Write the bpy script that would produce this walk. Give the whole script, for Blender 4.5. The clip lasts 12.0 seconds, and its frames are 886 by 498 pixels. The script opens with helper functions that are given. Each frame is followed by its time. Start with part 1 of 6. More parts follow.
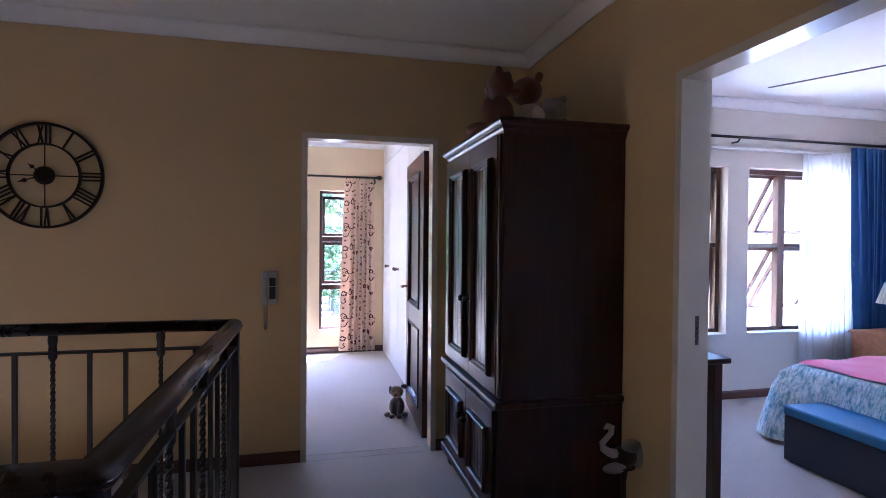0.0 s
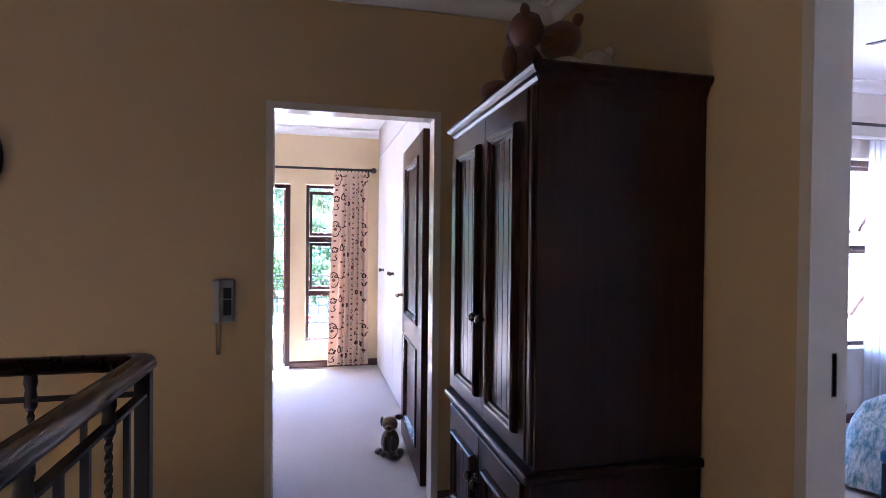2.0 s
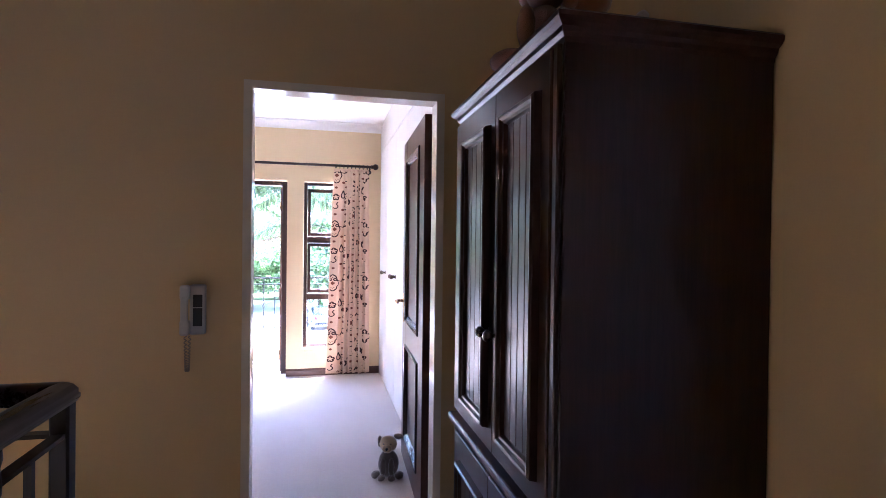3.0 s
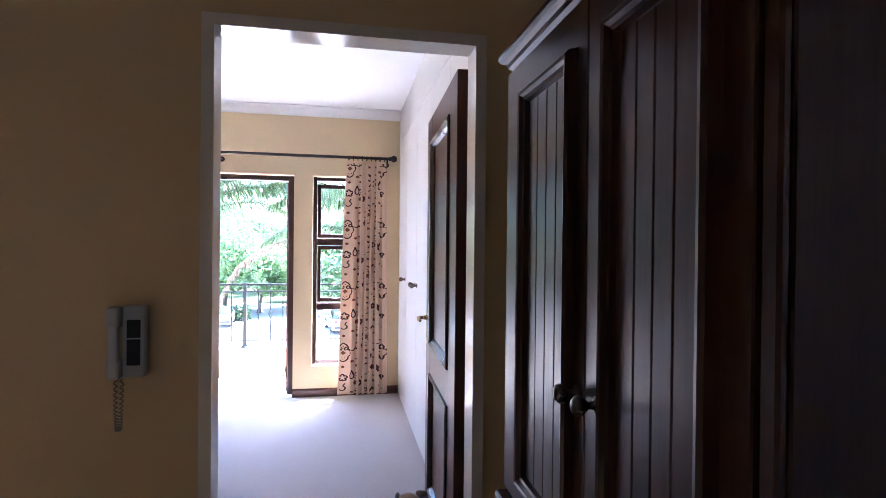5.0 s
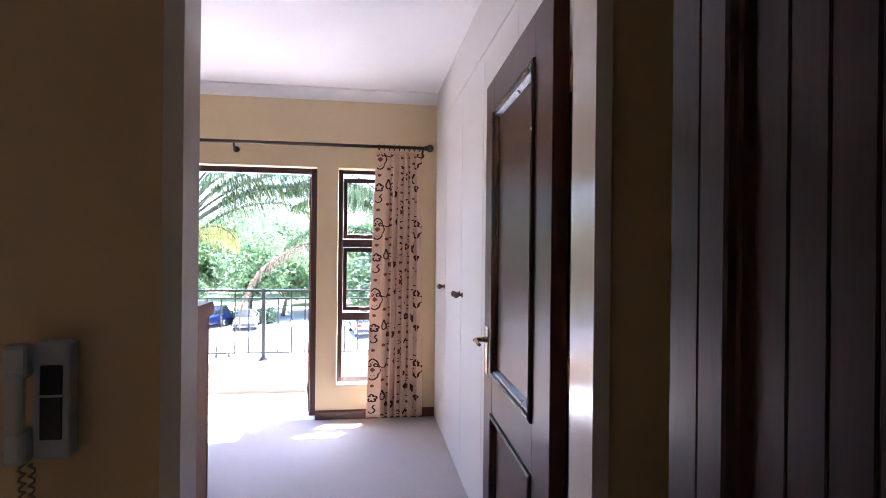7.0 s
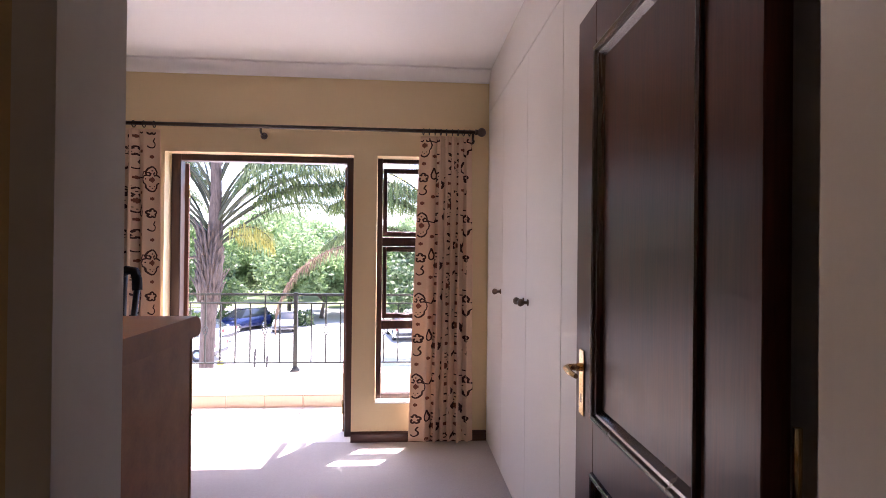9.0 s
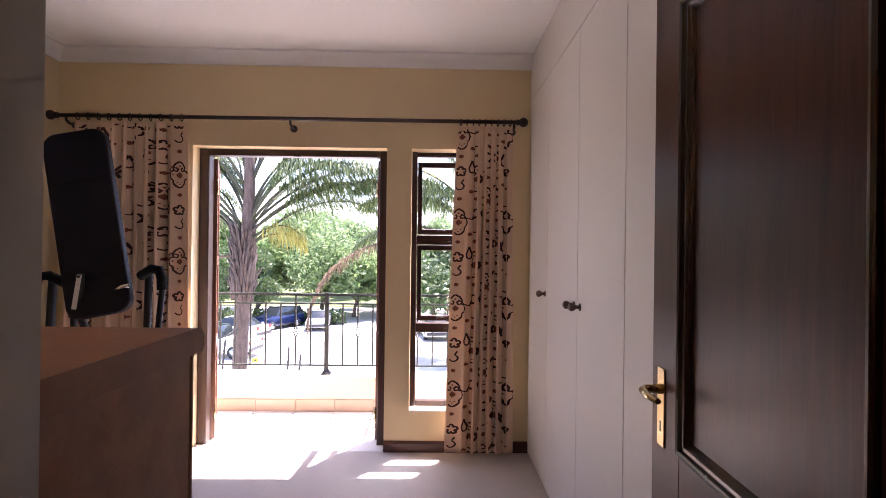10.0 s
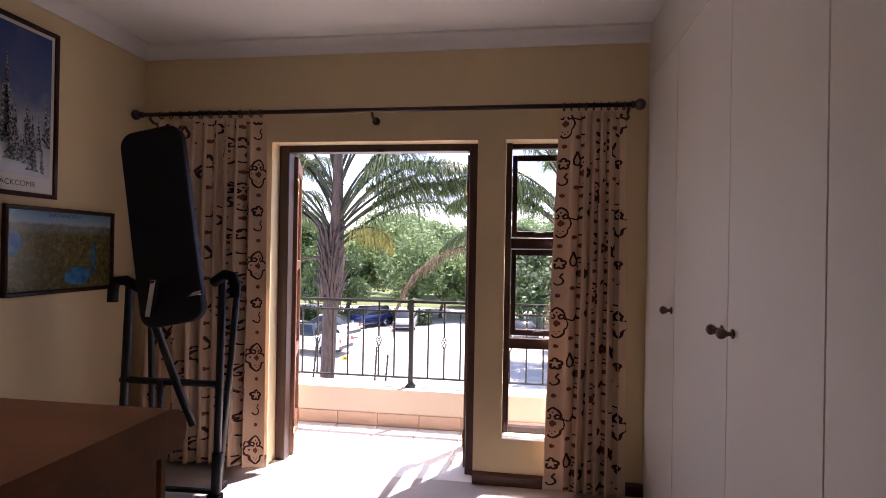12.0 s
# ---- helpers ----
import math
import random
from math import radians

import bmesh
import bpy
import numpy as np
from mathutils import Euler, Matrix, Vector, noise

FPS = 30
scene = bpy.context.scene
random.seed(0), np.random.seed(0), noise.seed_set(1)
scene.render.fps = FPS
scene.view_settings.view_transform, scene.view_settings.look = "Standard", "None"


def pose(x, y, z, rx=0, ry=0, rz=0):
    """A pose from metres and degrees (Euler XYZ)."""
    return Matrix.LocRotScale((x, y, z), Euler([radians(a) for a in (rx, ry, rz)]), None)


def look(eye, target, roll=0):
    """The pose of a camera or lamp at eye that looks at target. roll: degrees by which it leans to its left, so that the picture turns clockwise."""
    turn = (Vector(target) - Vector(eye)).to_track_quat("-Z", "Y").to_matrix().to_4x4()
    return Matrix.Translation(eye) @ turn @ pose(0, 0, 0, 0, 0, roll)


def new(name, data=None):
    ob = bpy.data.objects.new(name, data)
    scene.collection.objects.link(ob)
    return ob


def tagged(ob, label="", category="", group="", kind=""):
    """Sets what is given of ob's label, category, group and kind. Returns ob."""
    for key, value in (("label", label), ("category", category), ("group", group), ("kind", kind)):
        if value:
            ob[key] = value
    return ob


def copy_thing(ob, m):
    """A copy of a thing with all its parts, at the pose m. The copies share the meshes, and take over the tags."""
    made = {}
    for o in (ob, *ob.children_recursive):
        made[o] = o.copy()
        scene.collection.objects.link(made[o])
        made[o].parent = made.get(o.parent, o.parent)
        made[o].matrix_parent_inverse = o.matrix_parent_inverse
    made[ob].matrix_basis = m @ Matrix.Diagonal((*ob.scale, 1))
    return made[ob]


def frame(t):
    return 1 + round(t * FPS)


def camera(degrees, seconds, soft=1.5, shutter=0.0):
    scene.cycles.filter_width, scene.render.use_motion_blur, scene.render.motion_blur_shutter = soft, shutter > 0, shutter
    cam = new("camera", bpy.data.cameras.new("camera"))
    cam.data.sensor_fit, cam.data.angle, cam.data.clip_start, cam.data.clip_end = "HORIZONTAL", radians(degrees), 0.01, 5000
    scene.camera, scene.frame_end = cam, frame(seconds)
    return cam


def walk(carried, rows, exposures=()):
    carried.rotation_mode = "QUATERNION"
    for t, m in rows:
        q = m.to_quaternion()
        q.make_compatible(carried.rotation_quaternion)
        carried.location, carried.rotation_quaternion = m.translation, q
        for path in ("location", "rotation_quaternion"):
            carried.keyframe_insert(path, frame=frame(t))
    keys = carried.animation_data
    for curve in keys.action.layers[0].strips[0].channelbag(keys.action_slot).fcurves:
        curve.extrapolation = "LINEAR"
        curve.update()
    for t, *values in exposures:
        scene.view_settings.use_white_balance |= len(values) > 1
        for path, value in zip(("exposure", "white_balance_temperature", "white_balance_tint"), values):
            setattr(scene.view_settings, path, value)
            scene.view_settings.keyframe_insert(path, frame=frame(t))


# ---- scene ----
cam = camera(79.5, 12.0, soft=0.8)
PATH = [
    (0, (0.63, 2.537, 1.393), (1.104, 4.48, 1.365), 0.5),
    (0.5, (0.657, 2.703, 1.395), (1.13, 4.646, 1.365), 0.5),
    (1, (0.692, 2.907, 1.389), (1.166, 4.85, 1.36), 0.6),
    (1.5, (0.723, 3.08, 1.386), (1.199, 5.022, 1.361), 0.6),
    (2, (0.783, 3.254, 1.386), (1.257, 5.197, 1.363), 0.6),
    (2.5, (0.849, 3.428, 1.39), (1.312, 5.373, 1.37), 0.6),
    (3, (0.882, 3.587, 1.383), (1.329, 5.537, 1.364), 0.7),
    (5, (0.972, 4.291, 1.381), (1.344, 6.256, 1.371), 0.6),
    (5.5, (0.975, 4.444, 1.376), (1.313, 6.416, 1.368), 0.5),
    (6, (0.962, 4.62, 1.383), (1.276, 6.595, 1.379), 0.6),
    (6.5, (0.947, 4.785, 1.384), (1.246, 6.763, 1.378), 0.7),
    (7, (0.928, 4.933, 1.371), (1.215, 6.912, 1.371), 0.6),
    (9, (0.888, 5.498, 1.342), (1.040, 7.491, 1.352), 0.6),
    (9.5, (0.864, 5.601, 1.343), (0.972, 7.598, 1.351), 0.6),
    (10, (0.858, 5.732, 1.338), (0.893, 7.732, 1.344), 0.7),
    (10.5, (0.837, 5.845, 1.336), (0.783, 7.844, 1.346), 0.8),
    (11, (0.821, 5.935, 1.337), (0.678, 7.93, 1.345), 0.9),
    (11.5, (0.8, 6.042, 1.339), (0.581, 8.03, 1.35), 1.0),
    (12, (0.795, 6.152, 1.359), (0.509, 8.131, 1.365), 1.0),
]
EXPOSURES = [(0.0, 4.48, 4720, 25), (3.0, 4.72, 4930, 27), (5.5, 4.08, 4950, 20), (7.0, 3.68, 5300, 25), (9.5, 2.80, 6250, 33), (11.0, 2.28, 6400, 33), (12.0, 1.78, 6450, 33)]
walk(cam, [(t, look(eye, target, roll)) for t, eye, target, roll in PATH], EXPOSURES)

# ---- light ----
SUN_DIR = Vector((0.68, 1.0, 3.1)).normalized()
world = bpy.data.worlds.new("sky")
scene.world = world
world.use_nodes = True
wn = world.node_tree.nodes
sky = wn.new("ShaderNodeTexSky")
sky.sky_type = "NISHITA"
sky.sun_disc = False
sky.sun_elevation = math.asin(SUN_DIR.z)
sky.sun_rotation = math.atan2(SUN_DIR.x, SUN_DIR.y)
world.node_tree.links.new(sky.outputs[0], wn["Background"].inputs[0])
wn["Background"].inputs[1].default_value = 0.15
sun_data = bpy.data.lights.new("sun", "SUN")
sun_data.energy, sun_data.angle, sun_data.color = 5.0, radians(0.53), (1.0, 0.95, 0.87)
sun = new("sun", sun_data)
sun.matrix_world = look(SUN_DIR * 40, (0, 0, 0))


def fill_lamp(name, m, w, h, watts, color):
    d = bpy.data.lights.new(name, "AREA")
    d.shape, d.size, d.size_y, d.energy, d.color = "RECTANGLE", w, h, watts, color
    ob = new(name, d)
    ob.matrix_world = m
    return ob


# added warm fill behind the start of the walk; no window stands there
fill_lamp("landing_fill_light", look((1.1, -0.42, 1.7), (-0.6, 5.9, 1.3)), 1.8, 1.1, 0.042, (1.0, 0.64, 0.40))


# ---- mesh helpers ----
def box(bm, x0, x1, y0, y1, z0, z1, bevel=0.0, seg=1):
    r = bmesh.ops.create_cube(bm, size=1.0)
    vs = r["verts"]
    for v in vs:
        v.co = Vector((x0 + (v.co.x + 0.5) * (x1 - x0), y0 + (v.co.y + 0.5) * (y1 - y0), z0 + (v.co.z + 0.5) * (z1 - z0)))
    if bevel > 0:
        es = list({e for v in vs for e in v.link_edges})
        bmesh.ops.bevel(bm, geom=es, offset=bevel, segments=seg, affect="EDGES", profile=0.5)
    return vs


def boxed(*a, **k):
    bm = bmesh.new()
    box(bm, *a, **k)
    return bm


def tube(bm, pts, r, n=8, caps=True):
    """A round bar along a polyline; r is one radius or one for each point."""
    rs = r if isinstance(r, (list, tuple)) else [r] * len(pts)
    pts = [Vector(p) for p in pts]
    rings, up = [], None
    for i, p in enumerate(pts):
        d = (pts[min(i + 1, len(pts) - 1)] - pts[max(i - 1, 0)]).normalized()
        if up is None:
            up = d.orthogonal().normalized()
        up = (up - d * up.dot(d)).normalized()
        side = d.cross(up)
        rings.append([bm.verts.new(p + (up * math.cos(2 * math.pi * k / n) + side * math.sin(2 * math.pi * k / n)) * rs[i]) for k in range(n)])
    for a, b in zip(rings, rings[1:]):
        for k in range(n):
            f = bm.faces.new((a[k], a[(k + 1) % n], b[(k + 1) % n], b[k]))
            f.smooth = True
    if caps:
        bm.faces.new(rings[0][::-1])
        bm.faces.new(rings[-1])
    return bm


def lathe(bm, profile, n=20, m=Matrix()):
    """Turned about z from (radius, height) pairs."""
    rings = [[bm.verts.new(m @ Vector((r * math.cos(2 * math.pi * k / n), r * math.sin(2 * math.pi * k / n), z))) for k in range(n)] for r, z in profile]
    for a, b in zip(rings, rings[1:]):
        for k in range(n):
            f = bm.faces.new((a[k], a[(k + 1) % n], b[(k + 1) % n], b[k]))
            f.smooth = True
    bm.faces.new(rings[0][::-1])
    bm.faces.new(rings[-1])
    return bm


def ball(bm, c, r, n=14, squash=(1, 1, 1)):
    res = bmesh.ops.create_uvsphere(bm, u_segments=n, v_segments=max(6, n * 2 // 3), radius=1.0)
    for v in res["verts"]:
        v.co = Vector(c) + Vector((v.co.x * r * squash[0], v.co.y * r * squash[1], v.co.z * r * squash[2]))
    for f in {f for v in res["verts"] for f in v.link_faces}:
        f.smooth = True
    return res["verts"]


def extrude_profile(bm, prof, axis, a, b, origin=(0, 0, 0), flip=1):
    """A moulding: the profile's (u, v) runs along axis from a to b. u is the horizontal off-axis direction times flip, v is z."""
    o = Vector(origin)
    rings = []
    for t in (a, b):
        ring = []
        for u, v in prof:
            p = Vector((t, u * flip, v)) if axis == "x" else Vector((u * flip, t, v))
            ring.append(bm.verts.new(o + p))
        rings.append(ring)
    n = len(prof)
    for k in range(n):
        bm.faces.new((rings[0][k], rings[0][(k + 1) % n], rings[1][(k + 1) % n], rings[1][k]))
    bm.faces.new(rings[0][::-1])
    bm.faces.new(rings[1])
    return bm


def finish(bm):
    bmesh.ops.recalc_face_normals(bm, faces=bm.faces)
    return bm


def part(name, bm, material, parent=None, label=""):
    finish(bm)
    me = bpy.data.meshes.new(name)
    bm.to_mesh(me)
    bm.free()
    me.materials.append(material)
    ob = new(name, me)
    if parent is not None:
        ob.parent = parent
    if label:
        ob["label"] = label
    return ob


def thing(name, m, label, category, group="", kind=""):
    ob = new(name)
    ob.empty_display_size = 0.1
    ob.matrix_world = m
    return tagged(ob, label, category, group, kind)


def structure(name, bm, material, label, category):
    return tagged(part(name, bm, material), label, category, "", "structure")


def wall_mesh(u0, u1, z0, z1, holes, place):
    """One closed wall with holes (u0, u1, z0, z1) cut through it; place turns (u, side, z) into a point."""
    us = sorted({u0, u1, *[h[0] for h in holes], *[h[1] for h in holes]})
    zs = sorted({z0, z1, *[max(z0, h[2]) for h in holes], *[h[3] for h in holes]})
    bm, made = bmesh.new(), {}

    def vert(a, b, side):
        if (a, b, side) not in made:
            made[a, b, side] = bm.verts.new(place(us[a], side, zs[b]))
        return made[a, b, side]

    def solid(a, b):
        if not (0 <= a < len(us) - 1 and 0 <= b < len(zs) - 1):
            return False
        u, z = (us[a] + us[a + 1]) / 2, (zs[b] + zs[b + 1]) / 2
        return not any(h[0] < u < h[1] and h[2] < z < h[3] for h in holes)

    for a in range(len(us) - 1):
        for b in range(len(zs) - 1):
            if not solid(a, b):
                continue
            ring = ((a, b), (a + 1, b), (a + 1, b + 1), (a, b + 1))
            for side in (0, 1):
                bm.faces.new([vert(p, q, side) for p, q in ring])
            for k, (da, db) in enumerate(((0, -1), (1, 0), (0, 1), (-1, 0))):
                if not solid(a + da, b + db):
                    p, q = ring[k], ring[(k + 1) % 4]
                    bm.faces.new((vert(*p, 0), vert(*q, 0), vert(*q, 1), vert(*p, 1)))
    return bm


def wall_along_x(u0, u1, y0, y1, z0, z1, holes=()):
    return wall_mesh(u0, u1, z0, z1, holes, lambda u, side, z: (u, (y0, y1)[side], z))


def wall_along_y(u0, u1, x0, x1, z0, z1, holes=()):
    return wall_mesh(u0, u1, z0, z1, holes, lambda u, side, z: ((x0, x1)[side], u, z))


# ---- materials ----
class Nodes:
    def __init__(self, name):
        self.mat = bpy.data.materials.new(name)
        self.mat.use_nodes = True
        self.t = self.mat.node_tree
        self.bsdf = self.t.nodes["Principled BSDF"]

    def add(self, kind, **inputs):
        n = self.t.nodes.new(kind)
        for k, v in inputs.items():
            n.inputs[k.replace("_", " ")].default_value = v
        return n

    def link(self, a, b):
        self.t.links.new(a, b)

    def coords(self, scale=(1, 1, 1)):
        c = self.add("ShaderNodeTexCoord")
        m = self.add("ShaderNodeMapping", Scale=scale)
        self.link(c.outputs["Object"], m.inputs["Vector"])
        return m.outputs["Vector"]

    def noise(self, scale, detail=4.0, stretch=(1, 1, 1), rough=0.55):
        n = self.add("ShaderNodeTexNoise", Scale=scale, Detail=detail, Roughness=rough)
        self.link(self.coords(stretch), n.inputs["Vector"])
        return n.outputs["Fac"]

    def ramp(self, fac, stops):
        r = self.add("ShaderNodeValToRGB")
        e = r.color_ramp.elements
        while len(e) < len(stops):
            e.new(0.5)
        for el, (p, c) in zip(e, stops):
            el.position, el.color = p, (*c, 1.0)
        self.link(fac, r.inputs["Fac"])
        return r.outputs["Color"]

    def mix(self, fac, a, b, blend="MIX"):
        m = self.t.nodes.new("ShaderNodeMix")
        m.data_type, m.blend_type = "RGBA", blend
        for sock, v in ((m.inputs[0], fac), (m.inputs[6], a), (m.inputs[7], b)):
            if hasattr(v, "is_linked"):
                self.link(v, sock)
            else:
                sock.default_value = v if not isinstance(v, tuple) else (*v, 1.0)
        return m.outputs[2]

    def bump(self, height, strength, distance):
        b = self.add("ShaderNodeBump", Strength=strength, Distance=distance)
        self.link(height, b.inputs["Height"])
        self.link(b.outputs["Normal"], self.bsdf.inputs["Normal"])

    def rough(self, fac, lo, hi):
        m = self.add("ShaderNodeMapRange")
        m.inputs["To Min"].default_value, m.inputs["To Max"].default_value = lo, hi
        self.link(fac, m.inputs["Value"])
        self.link(m.outputs[0], self.bsdf.inputs["Roughness"])


def shade(c, k):
    return tuple(min(1.0, v * k) for v in c)


def plain(name, color, rough=0.5, metal=0.0, vary=0.08, scale=6.0, fine=120.0, bump=0.05, dist=0.002, sheen=0.0, coat=0.0, stretch=(1, 1, 1)):
    """A surface with broad stains and fine grain."""
    n = Nodes(name)
    big, small = n.noise(scale, 3, stretch), n.noise(fine, 3, stretch)
    c = n.ramp(big, [(0.3, shade(color, 1 - vary)), (0.7, shade(color, 1 + vary))])
    c = n.mix(0.5, c, n.ramp(small, [(0.3, shade(color, 1 - vary * 0.7)), (0.7, shade(color, 1 + vary * 0.7))]))
    n.link(c, n.bsdf.inputs["Base Color"])
    n.rough(big, max(0.02, rough - 0.06), min(1.0, rough + 0.06))
    n.bsdf.inputs["Metallic"].default_value = metal
    if bump:
        n.bump(small, bump, dist)
    if sheen:
        n.bsdf.inputs["Sheen Weight"].default_value = sheen
    if coat:
        n.bsdf.inputs["Coat Weight"].default_value = coat
        n.bsdf.inputs["Coat Roughness"].default_value = 0.15
    return n.mat


def wood(name, dark, light, rough=0.35, axis="z", scale=9.0, coat=0.0, grain=0.25, spec=0.5):
    n = Nodes(name)
    n.bsdf.inputs["Specular IOR Level"].default_value = spec
    st = {"z": (1, 1, 0.06), "x": (0.06, 1, 1), "y": (1, 0.06, 1)}[axis]
    g, f = n.noise(scale * 4, 5, st, 0.6), n.noise(scale * 22, 3, st)
    c = n.ramp(g, [(0.32, dark), (0.68, light)])
    c = n.mix(grain, c, n.ramp(f, [(0.35, shade(dark, 0.6)), (0.65, light)]))
    n.link(c, n.bsdf.inputs["Base Color"])
    n.rough(g, rough - 0.05, rough + 0.08)
    n.bump(f, 0.12, 0.001)
    if coat:
        n.bsdf.inputs["Coat Weight"].default_value = coat
        n.bsdf.inputs["Coat Roughness"].default_value = 0.2
    return n.mat


M = {}
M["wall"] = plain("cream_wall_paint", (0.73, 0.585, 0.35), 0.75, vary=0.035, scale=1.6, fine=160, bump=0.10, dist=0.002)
# the study's cream, with the landing's dim warm light put into the colour
M["wall_landing"] = plain("dimmed_cream_wall_paint", (0.64, 0.46, 0.235), 0.75, vary=0.035, scale=1.6, fine=160, bump=0.10, dist=0.002)
M["wall_bed"] = plain("pale_wall_paint", (0.63, 0.575, 0.515), 0.75, vary=0.03, scale=1.6, fine=160, bump=0.10, dist=0.002)
M["white"] = plain("ceiling_paint", (0.88, 0.87, 0.85), 0.85, vary=0.025, scale=1.3, fine=90, bump=0.06)
M["cornice"] = plain("plaster_cornice", (0.86, 0.85, 0.84), 0.7, vary=0.02, bump=0.03)
M["frame_paint"] = plain("enamel_frame_paint", (0.72, 0.65, 0.55), 0.15, vary=0.03, scale=4, fine=60, bump=0.03)
M["cupboard"] = plain("white_cupboard_lacquer", (0.68, 0.65, 0.605), 0.45, vary=0.025, scale=2.0, fine=70, bump=0.03)
M["dark_wood"] = wood("dark_stained_wood", (0.022, 0.0078, 0.0052), (0.048, 0.0170, 0.0108), 0.33, "z", 8, 0.0, spec=0.28)
M["dark_wood_x"] = wood("dark_stained_wood_across", (0.027, 0.0092, 0.0060), (0.058, 0.0200, 0.0125), 0.33, "y", 8, 0.0, spec=0.28)
M["door_wood"] = wood("mahogany_door_wood", (0.044, 0.0135, 0.0070), (0.092, 0.029, 0.0145), 0.32, "z", 7, 0.0, spec=0.20)
M["frame_wood"] = wood("window_frame_wood", (0.024, 0.009, 0.006), (0.058, 0.021, 0.013), 0.38, "z", 8, 0.1)
M["skirting"] = wood("skirting_wood", (0.06, 0.022, 0.014), (0.12, 0.045, 0.028), 0.4, "x", 8, 0.1)
M["chest_wood"] = wood("veneer_chest_wood", (0.34, 0.14, 0.060), (0.47, 0.215, 0.098), 0.42, "x", 5, 0.0, 0.15, 0.35)
M["iron"] = plain("wrought_iron", (0.020, 0.014, 0.012), 0.50, 0.2, 0.2, 12, 200, 0.1)
M["brass"] = plain("polished_brass", (0.64, 0.48, 0.25), 0.20, 1.0, 0.06, 20, 150, 0.02)


def carpet_material():
    n = Nodes("loop_pile_carpet")
    fine, mid, broad = n.noise(420, 2), n.noise(60, 3), n.noise(1.7, 3)
    c = n.ramp(fine, [(0.25, (0.36, 0.32, 0.29)), (0.75, (0.58, 0.53, 0.49))])
    c = n.mix(0.35, c, n.ramp(mid, [(0.3, (0.42, 0.375, 0.345)), (0.7, (0.54, 0.49, 0.455))]))
    c = n.mix(0.25, c, n.ramp(broad, [(0.35, (0.42, 0.375, 0.345)), (0.65, (0.54, 0.49, 0.455))]))
    n.link(c, n.bsdf.inputs["Base Color"])
    n.bsdf.inputs["Roughness"].default_value = 0.95
    n.bsdf.inputs["Sheen Weight"].default_value = 0.15
    n.bump(fine, 0.6, 0.004)
    return n.mat


M["carpet"] = carpet_material()
M["tile"] = plain("terracotta_tile", (0.52, 0.36, 0.26), 0.5, vary=0.12, scale=5, fine=60, bump=0.06)
M["parapet"] = plain("parapet_plaster", (0.62, 0.52, 0.41), 0.8, vary=0.06, scale=3, fine=80, bump=0.15)
M["coping"] = plain("white_coping", (0.72, 0.70, 0.66), 0.7, vary=0.05, scale=4, fine=80, bump=0.1)
M["paving"] = plain("pale_paving", (0.42, 0.40, 0.37), 0.85, vary=0.12, scale=0.3, fine=6, bump=0.1)


# ---- the large structure ----
HALL_Y, ROOM_Y0, ROOM_Y1 = 5.98, 6.11, 9.27
HALL_X1, BED_X0 = 2.07, 2.22
ROOM_X0, CUP_X = -1.61, 1.495
CEIL_H, CEIL_R = 2.67, 2.63
DOOR = (0.558, 1.429, 0.0, 2.068)      # study doorway with its frame
BDOOR = (-0.737, 0.541, -0.06, 2.012)   # balcony doorway
WIN = (0.706, 1.36, 0.268, 2.012)      # study window
BED_DOOR = (3.50, 4.43, 0.0, 2.09)     # bedroom doorway in the landing's side wall

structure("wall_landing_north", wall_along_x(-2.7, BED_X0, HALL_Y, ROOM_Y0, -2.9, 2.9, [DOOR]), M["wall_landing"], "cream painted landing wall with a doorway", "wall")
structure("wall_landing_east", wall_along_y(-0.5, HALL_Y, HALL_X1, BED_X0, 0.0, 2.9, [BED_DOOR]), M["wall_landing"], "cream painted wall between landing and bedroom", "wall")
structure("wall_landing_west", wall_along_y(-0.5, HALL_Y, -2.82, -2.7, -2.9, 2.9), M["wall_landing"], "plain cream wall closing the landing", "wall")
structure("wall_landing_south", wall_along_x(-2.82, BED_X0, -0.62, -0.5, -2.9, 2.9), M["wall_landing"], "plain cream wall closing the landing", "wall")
structure("wall_study_north", wall_along_x(ROOM_X0 - 0.22, 2.32, ROOM_Y1, 9.49, -4.5, 2.9, [BDOOR, WIN]), M["wall"], "cream painted outer wall with balcony door and window", "wall")
structure("wall_study_west", wall_along_y(ROOM_Y0, ROOM_Y1, ROOM_X0 - 0.22, ROOM_X0, -0.3, 2.9), M["wall"], "cream painted study wall with framed posters", "wall")
structure("wall_study_east", wall_along_y(ROOM_Y0, ROOM_Y1, 2.10, 2.32, -0.3, 2.9), M["wall"], "plain cream wall behind the cupboards", "wall")

# floors; the landing leaves the stairwell open
SW = (-2.7, 0.28, 3.46, 4.98)
bm = bmesh.new()
box(bm, SW[1], HALL_X1, -0.5, HALL_Y, -0.25, 0.0)
box(bm, -2.7, SW[1], -0.5, SW[2], -0.25, 0.0)
box(bm, -2.7, SW[1], SW[3], HALL_Y, -0.25, 0.0)
structure("floor_landing", bm, M["carpet"], "beige loop-pile carpet on the landing", "floor")
structure("floor_study", boxed(ROOM_X0, 2.10, 6.068, ROOM_Y1, -0.25, 0.002), M["carpet"], "beige grey carpet in the study", "floor")
structure("floor_stairwell", boxed(-2.7, 2.07, -0.5, HALL_Y, -3.0, -2.9), M["carpet"], "carpeted floor at the foot of the stairwell", "floor")
structure("ceiling_landing", boxed(-2.7, HALL_X1, -0.5, HALL_Y, CEIL_H, CEIL_H + 0.1), M["white"], "matt white landing ceiling", "ceiling")
